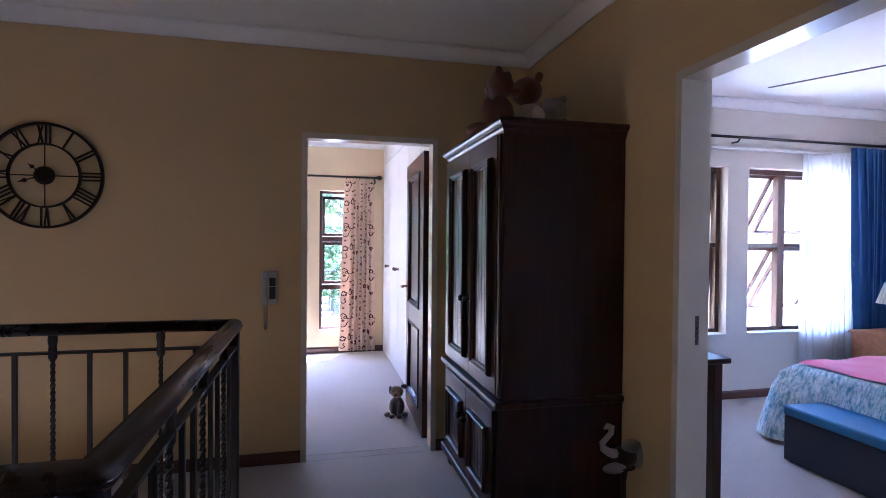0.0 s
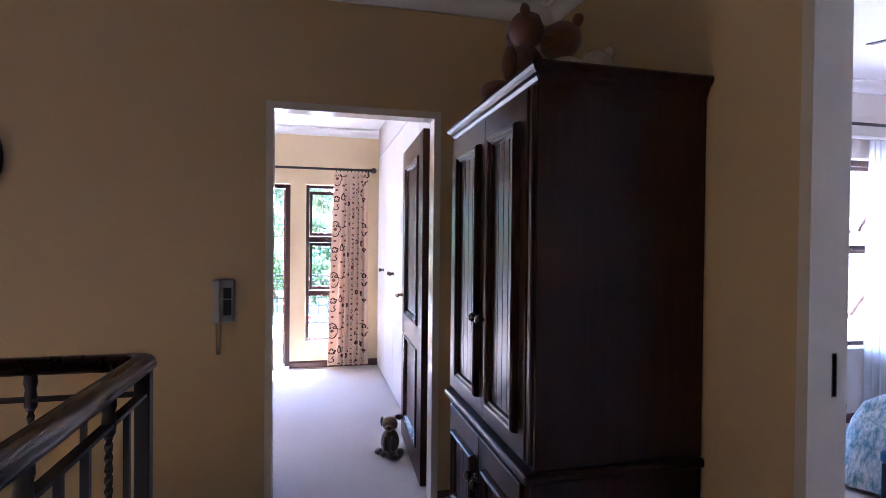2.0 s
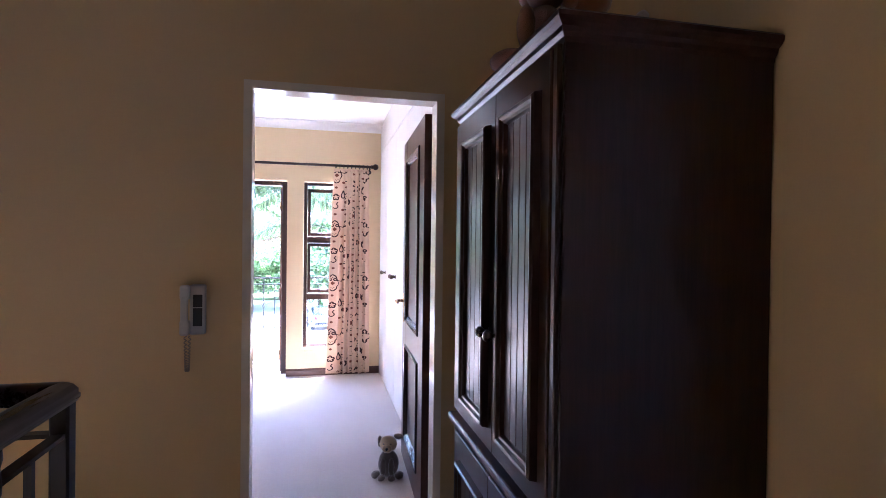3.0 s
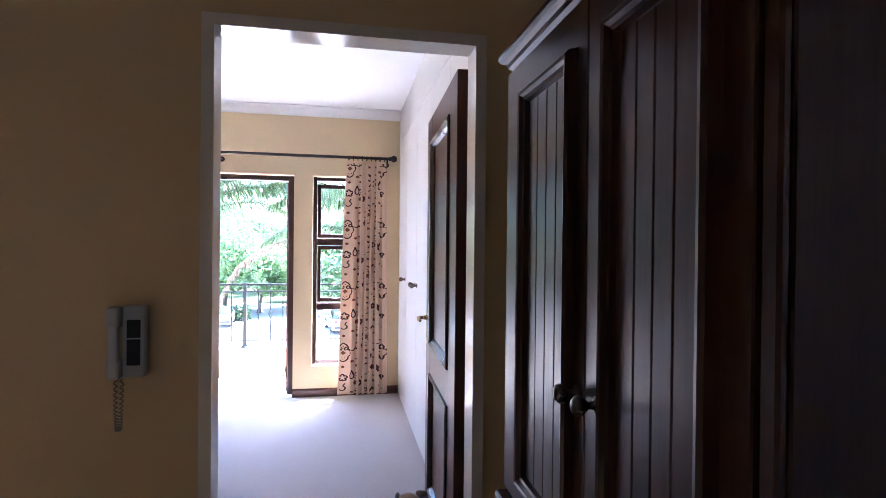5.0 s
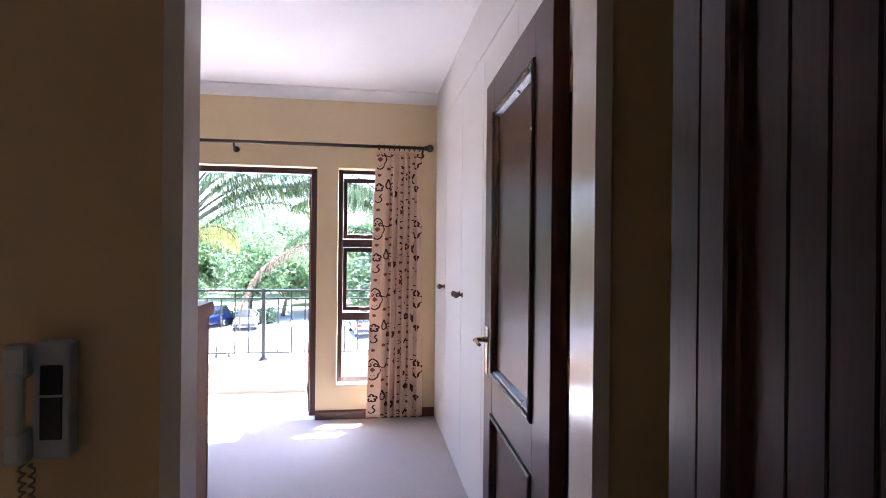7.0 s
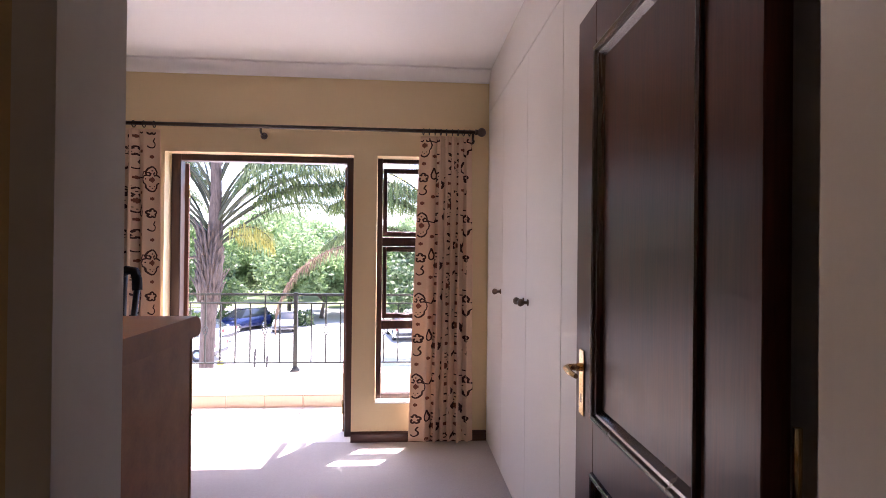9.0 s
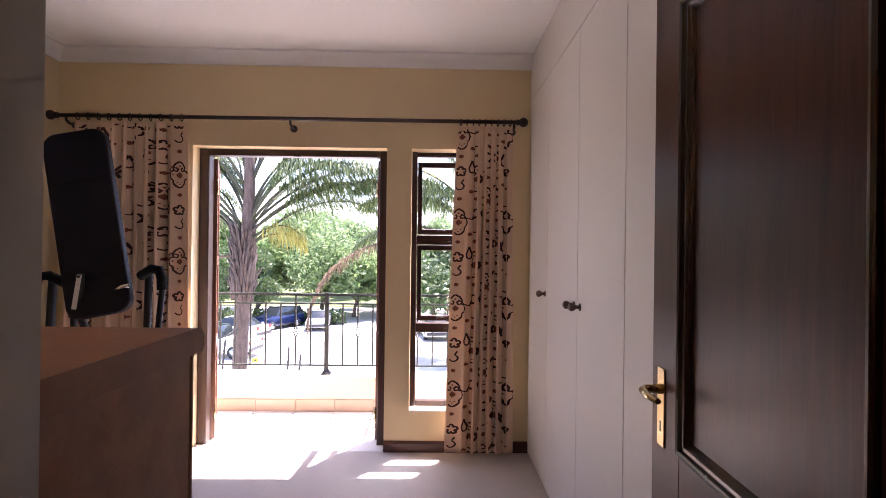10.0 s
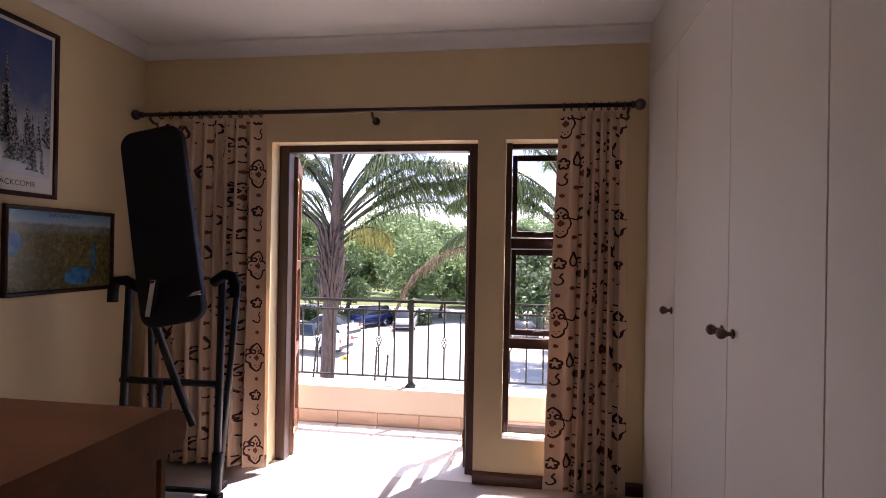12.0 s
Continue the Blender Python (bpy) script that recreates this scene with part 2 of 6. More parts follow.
structure("ceiling_study", boxed(ROOM_X0, 2.10, ROOM_Y0, ROOM_Y1, CEIL_R, CEIL_R + 0.1), M["white"], "matt white study ceiling", "ceiling")


# ---- shared builders for joinery ----
def frame_loops(bm, u0, u1, z0, z1, profile, place):
    """A mitred moulding round a rectangle: profile holds (inset, height) pairs, place turns (u, z, height) into a point."""
    loops = []
    for inset, h in profile:
        loops.append([bm.verts.new(place(u, z, h)) for u, z in ((u0 + inset, z0 + inset), (u1 - inset, z0 + inset), (u1 - inset, z1 - inset), (u0 + inset, z1 - inset))])
    for a, b in zip(loops, loops[1:]):
        for k in range(4):
            bm.faces.new((a[k], a[(k + 1) % 4], b[(k + 1) % 4], b[k]))
    return bm


def cornice(name, axis, a, b, at, z, flip, label):
    cove = [(0.010 + 0.066 * (1 - math.cos(a)), -0.078 + 0.066 * math.sin(a)) for a in (k * math.pi / 20 for k in range(11))]
    prof = [(0, 0), (0, -0.084), (0.010, -0.084)] + cove + [(0.078, -0.004), (0.080, 0)]
    o = (0, at, z) if axis == "x" else (at, 0, z)
    return structure(name, extrude_profile(bmesh.new(), prof, axis, a, b, o, flip), M["cornice"], label, "cornice")


def skirting(name, axis, a, b, at, flip, label="dark-stained wooden skirting board along the wall", h=0.075):
    prof = [(0, 0.003), (0, h), (0.006, h), (0.013, h - 0.010), (0.016, h - 0.018), (0.016, 0.003)]
    o = (0, at, 0) if axis == "x" else (at, 0, 0)
    return structure(name, extrude_profile(bmesh.new(), prof, axis, a, b, o, flip), M["skirting"], label, "skirting board")


cornice("cornice_landing_north", "x", -2.7, 2.07, HALL_Y, CEIL_H, -1, "white coved cornice above the landing wall")
cornice("cornice_landing_east", "y", -0.5, HALL_Y, HALL_X1, CEIL_H, -1, "white coved cornice above the side wall")
cornice("cornice_study_north", "x", ROOM_X0, CUP_X, ROOM_Y1, CEIL_R, -1, "white coved cornice above the balcony wall")
cornice("cornice_study_west", "y", ROOM_Y0, ROOM_Y1, ROOM_X0, CEIL_R, 1, "white coved cornice above the poster wall")
skirting("skirting_landing_north", "x", -2.7, DOOR[0], HALL_Y, -1)
skirting("skirting_landing_corner", "x", DOOR[1], HALL_X1, HALL_Y, -1)
skirting("skirting_landing_east", "y", BED_DOOR[1], 5.96, HALL_X1, -1)
skirting("skirting_study_west", "y", ROOM_Y0, ROOM_Y1, ROOM_X0, 1)
skirting("skirting_study_north", "x", BDOOR[1], CUP_X, ROOM_Y1, -1)
skirting("skirting_study_corner", "x", ROOM_X0, BDOOR[0], ROOM_Y1, -1)


def steel_frame(name, x0, x1, top, y0, y1, label, lip=0.036, rebate=0.028):
    """A pressed-steel door frame: lips on both wall faces and a stepped reveal. Local x spans the opening, y goes through the wall."""
    ob = thing(name, pose(0, 0, 0), label, "door frame", kind="structure")
    def profile(k):
        return [(0.0, 0.0), (0.0, -0.008), (lip, -0.008), (lip, y1 - y0 - 0.042), (lip - k, y1 - y0 - 0.038), (lip - k, y1 - y0 + 0.008), (0.0, y1 - y0 + 0.008), (0.0, y1 - y0)]

    pl, pr = profile(rebate), profile(0.008)
    n = len(pl)
    for side, prof in ((0, pl), (1, pr)):
        bm = bmesh.new()
        rings = [[bm.verts.new((x0 + u if side == 0 else x1 - u, y0 + v, 0.0 if bottom else top - pl[q][0])) for q, (u, v) in enumerate(prof)] for bottom in (1, 0)]
        for k in range(n):
            bm.faces.new((rings[0][k], rings[0][(k + 1) % n], rings[1][(k + 1) % n], rings[1][k]))
        part("jamb", bm, M["frame_paint"], ob)
    bm = bmesh.new()
    rings = [[bm.verts.new((x0 + prof[q][0] if s == 0 else x1 - prof[q][0], y0 + pl[q][1], top - pl[q][0])) for q in range(n)] for s, prof in ((0, pl), (1, pr))]
    for k in range(n):
        bm.faces.new((rings[0][k], rings[0][(k + 1) % n], rings[1][(k + 1) % n], rings[1][k]))
    part("head", bm, M["frame_paint"], ob)
    return ob


steel_frame("door_frame_1", DOOR[0], DOOR[1], DOOR[3], HALL_Y, ROOM_Y0, "cream enamelled steel frame of the study doorway", rebate=0.016)
f2 = steel_frame("door_frame_2", -BED_DOOR[1], -BED_DOOR[0], BED_DOOR[3], 0.0, BED_X0 - HALL_X1, "cream enamelled steel frame of the bedroom doorway")
f2.matrix_world = pose(HALL_X1, 0, 0, 0, 0, -90)
part("strike_plate", boxed(-4.3965, -4.394, 0.070, 0.090, 0.98, 1.10, bevel=0.0008), M["iron"], f2, "dark metal strike plate")
structure("carpet_joint", boxed(0.56, 1.442, 5.979, 6.062, -0.004, 0.0015, bevel=0.001), M["carpet"], "carpet joint under the study doorway", "carpet joint")


# ---- landing: stair railing ----
def twisted(bm, x, y, z0, z1, r=0.0075, pitch=0.055):
    """A square bar twisted about its axis."""
    n = max(6, int((z1 - z0) / 0.016))
    rings = []
    for i in range(n + 1):
        z = z0 + (z1 - z0) * i / n
        a = 2 * math.pi * (z - z0) / pitch * 0.5
        rings.append([bm.verts.new((x + r * 1.35 * math.cos(a + k * math.pi / 2), y + r * 1.35 * math.sin(a + k * math.pi / 2), z)) for k in range(4)])
    for p, q in zip(rings, rings[1:]):
        for k in range(4):
            bm.faces.new((p[k], p[(k + 1) % 4], q[(k + 1) % 4], q[k]))
    bm.faces.new(rings[0][::-1])
    bm.faces.new(rings[-1])


def plain_baluster(z0, z1):
    return boxed(-0.0075, 0.0075, -0.0075, 0.0075, z0, z1)


def collar_baluster(z0, z1, zbar):
    bm = bmesh.new()
    twisted(bm, 0, 0, z0, zbar)
    tube(bm, [(0, 0, zbar - 0.03), (0, 0, zbar - 0.02), (0, 0, zbar), (0, 0, zbar + 0.03), (0, 0, z1 - 0.03), (0, 0, z1)], [0.011, 0.016, 0.017, 0.014, 0.018, 0.016], 10)
    # small scrolls at the foot
    for s in (-1, 1):
        pts = [(s * (0.008 + 0.03 * math.sin(a)) if i < 9 else s * 0.02, 0, z0 + 0.02 + 0.045 * (1 - math.cos(a)) * 0.5) for i, a in enumerate([k * math.pi / 10 for k in range(11)])]
        tube(bm, pts, 0.005, 6)
    for zc in (z0 + 0.14,):
        for k in range(4):
            a0 = k * math.pi / 2
            pts = [(0.024 * math.sin(math.pi * i / 8) * math.cos(a0 + i * 0.25), 0.024 * math.sin(math.pi * i / 8) * math.sin(a0 + i * 0.25), zc - 0.05 + 0.1 * i / 8) for i in range(9)]
            tube(bm, pts, 0.0035, 5, caps=False)
    return bm


RX, RY0, RY1, RZ = 0.299, 3.464, 4.990, 1.025
railing = thing("stair_railing", pose(0, 0, 0), "dark wooden handrail on twisted wrought-iron balusters round the stairwell", "stair railing")
rail_prof = [(-0.028, -0.021), (-0.034, -0.011), (-0.034, -0.003), (-0.030, 0.000), (-0.030, 0.009), (-0.021, 0.020), (-0.007, 0.025), (0.007, 0.025), (0.021, 0.020), (0.030, 0.009), (0.030, 0.000), (0.034, -0.003), (0.034, -0.011), (0.028, -0.021)]
M["rail_wood"] = wood("polished_rail_wood", (0.026, 0.011, 0.007), (0.044, 0.018, 0.011), 0.27, "y", 8, 0.0, 0.10)


def handrail_path(pts):
    """The rail section swept along a flat path with mitred corners."""
    bm = bmesh.new()
    rings = []
    for i, p in enumerate(pts):
        p = Vector(p)
        d0 = (p - Vector(pts[i - 1])).normalized() if i else (Vector(pts[1]) - p).normalized()
        d1 = (Vector(pts[i + 1]) - p).normalized() if i < len(pts) - 1 else d0
        n0, n1 = Vector((d0.y, -d0.x, 0)), Vector((d1.y, -d1.x, 0))
        m = (n0 + n1).normalized()
        m /= max(0.3, m.dot(n0))
        rings.append([bm.verts.new(p + m * u + Vector((0, 0, v))) for u, v in rail_prof])
    n = len(rail_prof)
    for a, b in zip(rings, rings[1:]):
        for k in range(n):
            f = bm.faces.new((a[k], a[(k + 1) % n], b[(k + 1) % n], b[k]))
            f.smooth = k not in (n - 1,)
    bm.faces.new(rings[0][::-1])
    bm.faces.new(rings[-1])
    return bm


c = 0.005
part("handrail", handrail_path([(-2.69, RY0, RZ), (RX - c, RY0, RZ), (RX, RY0 + c, RZ), (RX, RY1 - c, RZ), (RX - c, RY1, RZ), (-2.69, RY1, RZ)]), M["rail_wood"], railing, "polished dark wooden handrail")
ZBAR, ZFOOT = 0.93, 0.10
for nm, z in (("upper_bar", ZBAR), ("lower_bar", ZFOOT)):
    part(nm, boxed(-2.69, RX, RY1 - 0.014, RY1 + 0.014, z - 0.005, z + 0.005), M["iron"], railing)
    part(nm, boxed(-2.69, RX, RY0 - 0.014, RY0 + 0.014, z - 0.005, z + 0.005), M["iron"], railing)
    part(nm, boxed(RX - 0.014, RX + 0.014, RY0 + 0.014, RY1 - 0.014, z - 0.005, z + 0.005), M["iron"], railing)
ZT = RZ - 0.018
for y in (RY0, RY1):
    bm = bmesh.new()
    box(bm, RX - 0.021, RX + 0.021, y - 0.021, y + 0.021, 0.0, ZT, bevel=0.005)
    box(bm, RX - 0.04, RX + 0.04, y - 0.04, y + 0.04, 0.0, 0.012)
    part("newel_post", bm, M["iron"], railing)


def again(ob, m):
    """One more of the same piece, on the same mesh."""
    o = ob.copy()
    scene.collection.objects.link(o)
    o.matrix_basis = m
    return o


pb = part("baluster", plain_baluster(ZFOOT, ZBAR), M["iron"], railing)
cb = part("baluster", collar_baluster(ZFOOT, ZT, ZBAR), M["iron"], railing, "twisted baluster with collar")
first = {"p": True, "c": True}


def put_baluster(kind, m):
    src = pb if kind == "p" else cb
    if first[kind]:
        first[kind] = False
        src.matrix_basis = m
    else:
        again(src, m)


for i in range(21):
    x = 0.142 - 0.1325 * i
    put_baluster("c" if i % 3 == 1 else "p", pose(x, RY1, 0))
    put_baluster("c" if i % 3 == 1 else "p", pose(x, RY0, 0))
for i in range(10):
    y = RY1 - 0.145 - 0.1325 * i
    put_baluster("c" if i % 3 == 1 else "p", pose(RX, y, 0, 0, 0, 90))


# ---- landing: wall clock ----
def wall_clock(x, z, R=0.296, r=0.176):
    M["clock"] = plain("bronzed_iron", (0.030, 0.020, 0.013), 0.45, 0.6, 0.3, 14, 160, 0.1)
    ob = thing("wall_clock", pose(x, HALL_Y - 0.02, z), "large round skeleton wall clock in dark bronzed iron", "clock")

    def ring(name, rad, w):
        bm = bmesh.new()
        n = 72
        loops = []
        for rr, yy in ((rad - w, -0.012), (rad + w, -0.012), (rad + w, 0.008), (rad - w, 0.008)):
            loops.append([bm.verts.new((rr * math.cos(2 * math.pi * k / n), yy, rr * math.sin(2 * math.pi * k / n))) for k in range(n)])
        for a, b in zip(loops, loops[1:] + loops[:1]):
            for k in range(n):
                bm.faces.new((a[k], a[(k + 1) % n], b[(k + 1) % n], b[k]))
        part(name, bm, M["clock"], ob)

    ring("outer_ring", R - 0.007, 0.007)
    ring("inner_ring", r, 0.005)
    bm = bmesh.new()
    lathe(bm, [(0.0, -0.012), (0.044, -0.012), (0.052, 0.0), (0.050, 0.014), (0.03, 0.020), (0.0, 0.021)], 28, pose(0, 0, 0, 90, 0, 0))
    part("hub", bm, M["clock"], ob)
    for k in range(4):
        a = k * math.pi / 2
        bm = bmesh.new()
        tube(bm, [(0.04 * math.cos(a), 0, 0.04 * math.sin(a)), (r * math.cos(a), 0, r * math.sin(a))], 0.0035, 6)
        part("spoke", bm, M["clock"], ob)
    rom = ["XII", "I", "II", "III", "IIII", "V", "VI", "VII", "VIII", "IX", "X", "XI"]
    for h, txt in enumerate(rom):
        a = radians(90 - 30 * h)
        cr, sr = Vector((math.cos(a), 0, math.sin(a))), Vector((math.sin(a), 0, -math.cos(a)))
        widths = {"I": 0.020, "V": 0.034, "X": 0.034}
        total = sum(widths[ch] for ch in txt)
        u = -total / 2
        bm = bmesh.new()

        def bar(u0, v0, u1, v1, w):
            p, q = cr * v0 + sr * u0, cr * v1 + sr * u1
            d = (q - p).normalized()
            s = Vector((-d.z, 0, d.x)) * w
            vs = [bm.verts.new(pt + Vector((0, yy, 0))) for yy in (-0.006, 0.004) for pt in (p - s, p + s, q + s, q - s)]
            for f in ((0, 1, 2, 3), (7, 6, 5, 4), (0, 4, 5, 1), (1, 5, 6, 2), (2, 6, 7, 3), (3, 7, 4, 0)):
                bm.faces.new([vs[i] for i in f])

        v0, v1 = r, R - 0.01
        for ch in txt:
            w = widths[ch]
            m = u + w / 2
            if ch == "I":
                bar(m, v0, m, v1, 0.0045)
            elif ch == "V":
                bar(m, v0, u + 0.005, v1, 0.0048)
                bar(m, v0, u + w - 0.005, v1, 0.003)
            else:
                bar(u + 0.005, v0, u + w - 0.005, v1, 0.003)
                bar(u + w - 0.005, v0, u + 0.005, v1, 0.0048)
            u += w
        part("numeral", bm, M["clock"], ob)
    for nm, ang, ln in (("hour_hand", 140, 0.10), ("minute_hand", 198, 0.135)):
        a = radians(ang)
        d = Vector((math.cos(a), 0, math.sin(a)))
        s = Vector((-d.z, 0, d.x))
        bm = bmesh.new()
        pts = [(0.03, 0.004), (ln * 0.62, 0.003), (ln * 0.70, 0.013), (ln * 0.86, 0.004), (ln, 0.0008)]
        loops = [[bm.verts.new(d * u + s * w * sg + Vector((0, yy, 0))) for u, w in pts for sg in (1,)] + [bm.verts.new(d * u - s * w + Vector((0, yy, 0))) for u, w in reversed(pts)] for yy in (-0.016, -0.013)]
        bm.faces.new(loops[0])
        bm.faces.new(loops[1][::-1])
        n = len(loops[0])
        for k in range(n):
            bm.faces.new((loops[0][k], loops[0][(k + 1) % n], loops[1][(k + 1) % n], loops[1][k]))
        part(nm, bm, M["clock"], ob)


wall_clock(-0.828, 1.742)


# ---- landing: intercom ----
M["plastic"] = plain("grey_white_plastic", (0.50, 0.49, 0.47), 0.35, vary=0.04, scale=12, fine=200, bump=0.02)
M["plastic_dark"] = plain("dark_plastic", (0.03, 0.03, 0.035), 0.3, vary=0.1, bump=0.02)
ic = thing("intercom_phone", pose(0.372, HALL_Y, 0.997), "grey-white plastic intercom handset phone on the wall", "intercom")
part("base", boxed(-0.014, 0.046, -0.034, 0, 0, 0.205, bevel=0.006, seg=2), M["plastic"], ic)
part("panel", boxed(0.0, 0.036, -0.037, -0.030, 0.035, 0.165, bevel=0.002), M["plastic_dark"], ic, "dark smoked panel")
bm = boxed(-0.002, 0.038, -0.0385, -0.030, 0.11, 0.114)
part("trim_line", bm, M["plastic"], ic)
bm = bmesh.new()
box(bm, -0.046, -0.010, -0.062, -0.030, 0.0, 0.062, bevel=0.008, seg=2)
box(bm, -0.046, -0.010, -0.062, -0.030, 0.145, 0.205, bevel=0.008, seg=2)
box(bm, -0.042, -0.014, -0.064, -0.044, 0.05, 0.16, bevel=0.006, seg=2)
part("handset", bm, M["plastic"], ic)
bm = bmesh.new()
cord = []
for i in range(150):
    t = i / 149
    k = t * 2 - 1
    cx, cz = -0.030 + 0.018 * t * 0.6, -0.005 - 0.145 * (1 - k * k)
    if t > 0.5:
        cx += 0.006
    cord.append((cx + 0.005 * math.cos(i * 1.3), -0.03 + 0.005 * math.sin(i * 1.3), cz))
tube(bm, cord, 0.0022, 5)
part("curly_cord", bm, plain("cord_plastic", (0.22, 0.19, 0.16), 0.4), ic, "brownish curly cord")


# ---- landing: armoire ----
def armoire():
    W, D, X0, Y0 = 0.985, 0.612, 1.455, 4.79
    ob = thing("armoire", pose(X0, Y0, 0), "tall dark-stained wooden armoire with panelled double doors", "armoire")
    wd = M["dark_wood"]
    ZW = 0.66
    # lower case, slightly deeper, on a moulded plinth with bun feet
    part("lower_case", boxed(-0.012, D, 0, W, 0.13, ZW - 0.02, bevel=0.003), wd, ob)
    bm = bmesh.new()
    box(bm, -0.034, D, -0.022, W + 0.022, 0.085, 0.135, bevel=0.012, seg=3)
    part("plinth", bm, M["dark_wood_x"], ob)
    for fx, fy in ((0.04, 0.05), (0.04, W - 0.05), (D - 0.06, 0.05), (D - 0.06, W - 0.05)):
        bm = bmesh.new()
        lathe(bm, [(0.022, 0.0), (0.038, 0.012), (0.046, 0.036), (0.040, 0.060), (0.026, 0.072), (0.030, 0.086)], 18, pose(fx, fy, 0))
        part("bun_foot", bm, wd, ob)
    bm = bmesh.new()
    box(bm, -0.038, D, -0.022, W + 0.022, ZW - 0.022, ZW + 0.012, bevel=0.012, seg=3)
    part("waist_moulding", bm, M["dark_wood_x"], ob)
    part("upper_case", boxed(0.0, D, 0.0, W, ZW + 0.012, 1.905, bevel=0.003), wd, ob)
    bm = bmesh.new()
    loops = []
    for h, z in [(0.0, 1.880), (0.002, 1.892), (0.010, 1.902), (0.013, 1.914), (0.024, 1.922), (0.031, 1.932), (0.031, 1.943), (0.024, 1.950)]:
        loops.append([bm.verts.new(p) for p in ((-h, -h, z), (D, -h, z), (D, W + h * 1.6, z), (-h, W + h * 1.6, z))])
    for a, b in zip(loops, loops[1:]):
        for k in range(4):
            bm.faces.new((a[k], a[(k + 1) % 4], b[(k + 1) % 4], b[k]))
    bm.faces.new(loops[0][::-1])
    bm.faces.new(loops[-1])
    part("top_cornice", bm, M["dark_wood_x"], ob)
    mould = [(-0.004, 0.0), (0.0, 0.020), (0.006, 0.026), (0.014, 0.024), (0.020, 0.016), (0.028, 0.014), (0.032, 0.004), (0.036, 0.002)]

    def door(nm, y0, y1, z0, z1, px, knob_y, knob_z, ma, mb):
        d = part(nm, boxed(-0.020 - px, -px, y0 + 0.002, y1 - 0.002, z0, z1, bevel=0.0025), wd, ob)
        my0, my1, mz0, mz1 = y0 + ma, y1 - mb, z0 + 0.075, z1 - 0.095
        pl = lambda u, z, h: Vector((-0.020 - px - h, u, z))
        part("panel_moulding", frame_loops(bmesh.new(), my0, my1, mz0, mz1, mould, pl), wd, d)
        iy0, iy1 = my0 + 0.037, my1 - 0.037
        n = 4
        for k in range(n):
            a, b = iy0 + (iy1 - iy0) * k / n, iy0 + (iy1 - iy0) * (k + 1) / n
            part("board", boxed(-0.0245 - px, -0.0195 - px, a + 0.0012, b - 0.0012, mz0 + 0.034, mz1 - 0.034, bevel=0.002), wd, d)
        bm = bmesh.new()
        lathe(bm, [(0.016, 0.0), (0.016, 0.004), (0.008, 0.008), (0.007, 0.020), (0.013, 0.026), (0.019, 0.034), (0.019, 0.042), (0.012, 0.050), (0.002, 0.052)], 18, pose(-0.020 - px, knob_y, knob_z, 0, -90, 0))
        part("knob", bm, M["knob"], d, "dark turned metal knob")

    M["knob"] = plain("dark_pewter", (0.10, 0.085, 0.075), 0.28, 0.9, 0.2, 20, 150, 0.05)
    c = 0.46
    for nm, z0, z1, px, kz in (("upper_door", 0.695, 1.875, 0.0, 1.093), ("lower_door", 0.15, 0.625, 0.012, 0.46)):
        door(nm, 0.032, c, z0, z1, px, c - 0.055, kz, 0.058, 0.092)
        door(nm, c, 0.90, z0, z1, px, c + 0.028, kz, 0.048, 0.088)
    for y0, y1 in ((0.002, 0.030), (0.903, W - 0.002)):
        part("corner_post", boxed(-0.016, -0.0005, y0, y1, 0.69, 1.878, bevel=0.004), wd, ob)


armoire()


# ---- soft toys ----
def toy_mesh(name, m, label, category, blobs):
    """One mesh of soft lumps; each blob is (centre, radius, squash, slot)."""
    bm = bmesh.new()
    mats = []
    for c, r, sq, mt in blobs:
        if mt not in mats:
            mats.append(mt)
        vs = ball(bm, c, r, 16, sq)
        for f in {f for v in vs for f in v.link_faces}:
            f.material_index = mats.index(mt)
    for v in bm.verts:
        v.co += Vector((noise.noise(v.co * 60), noise.noise(v.co * 60 + Vector((7, 0, 0))), noise.noise(v.co * 60 + Vector((0, 9, 0))))) * 0.0035
    ob = part(name, bm, mats[0])
    for mt in mats[1:]:
        ob.data.materials.append(mt)
    ob.matrix_world = m
    return tagged(ob, label, category)


def plush(name, color, sheen=0.5, rough=0.95):
    return plain(name, color, rough, vary=0.28, scale=26, fine=260, bump=0.7, dist=0.004, sheen=sheen)


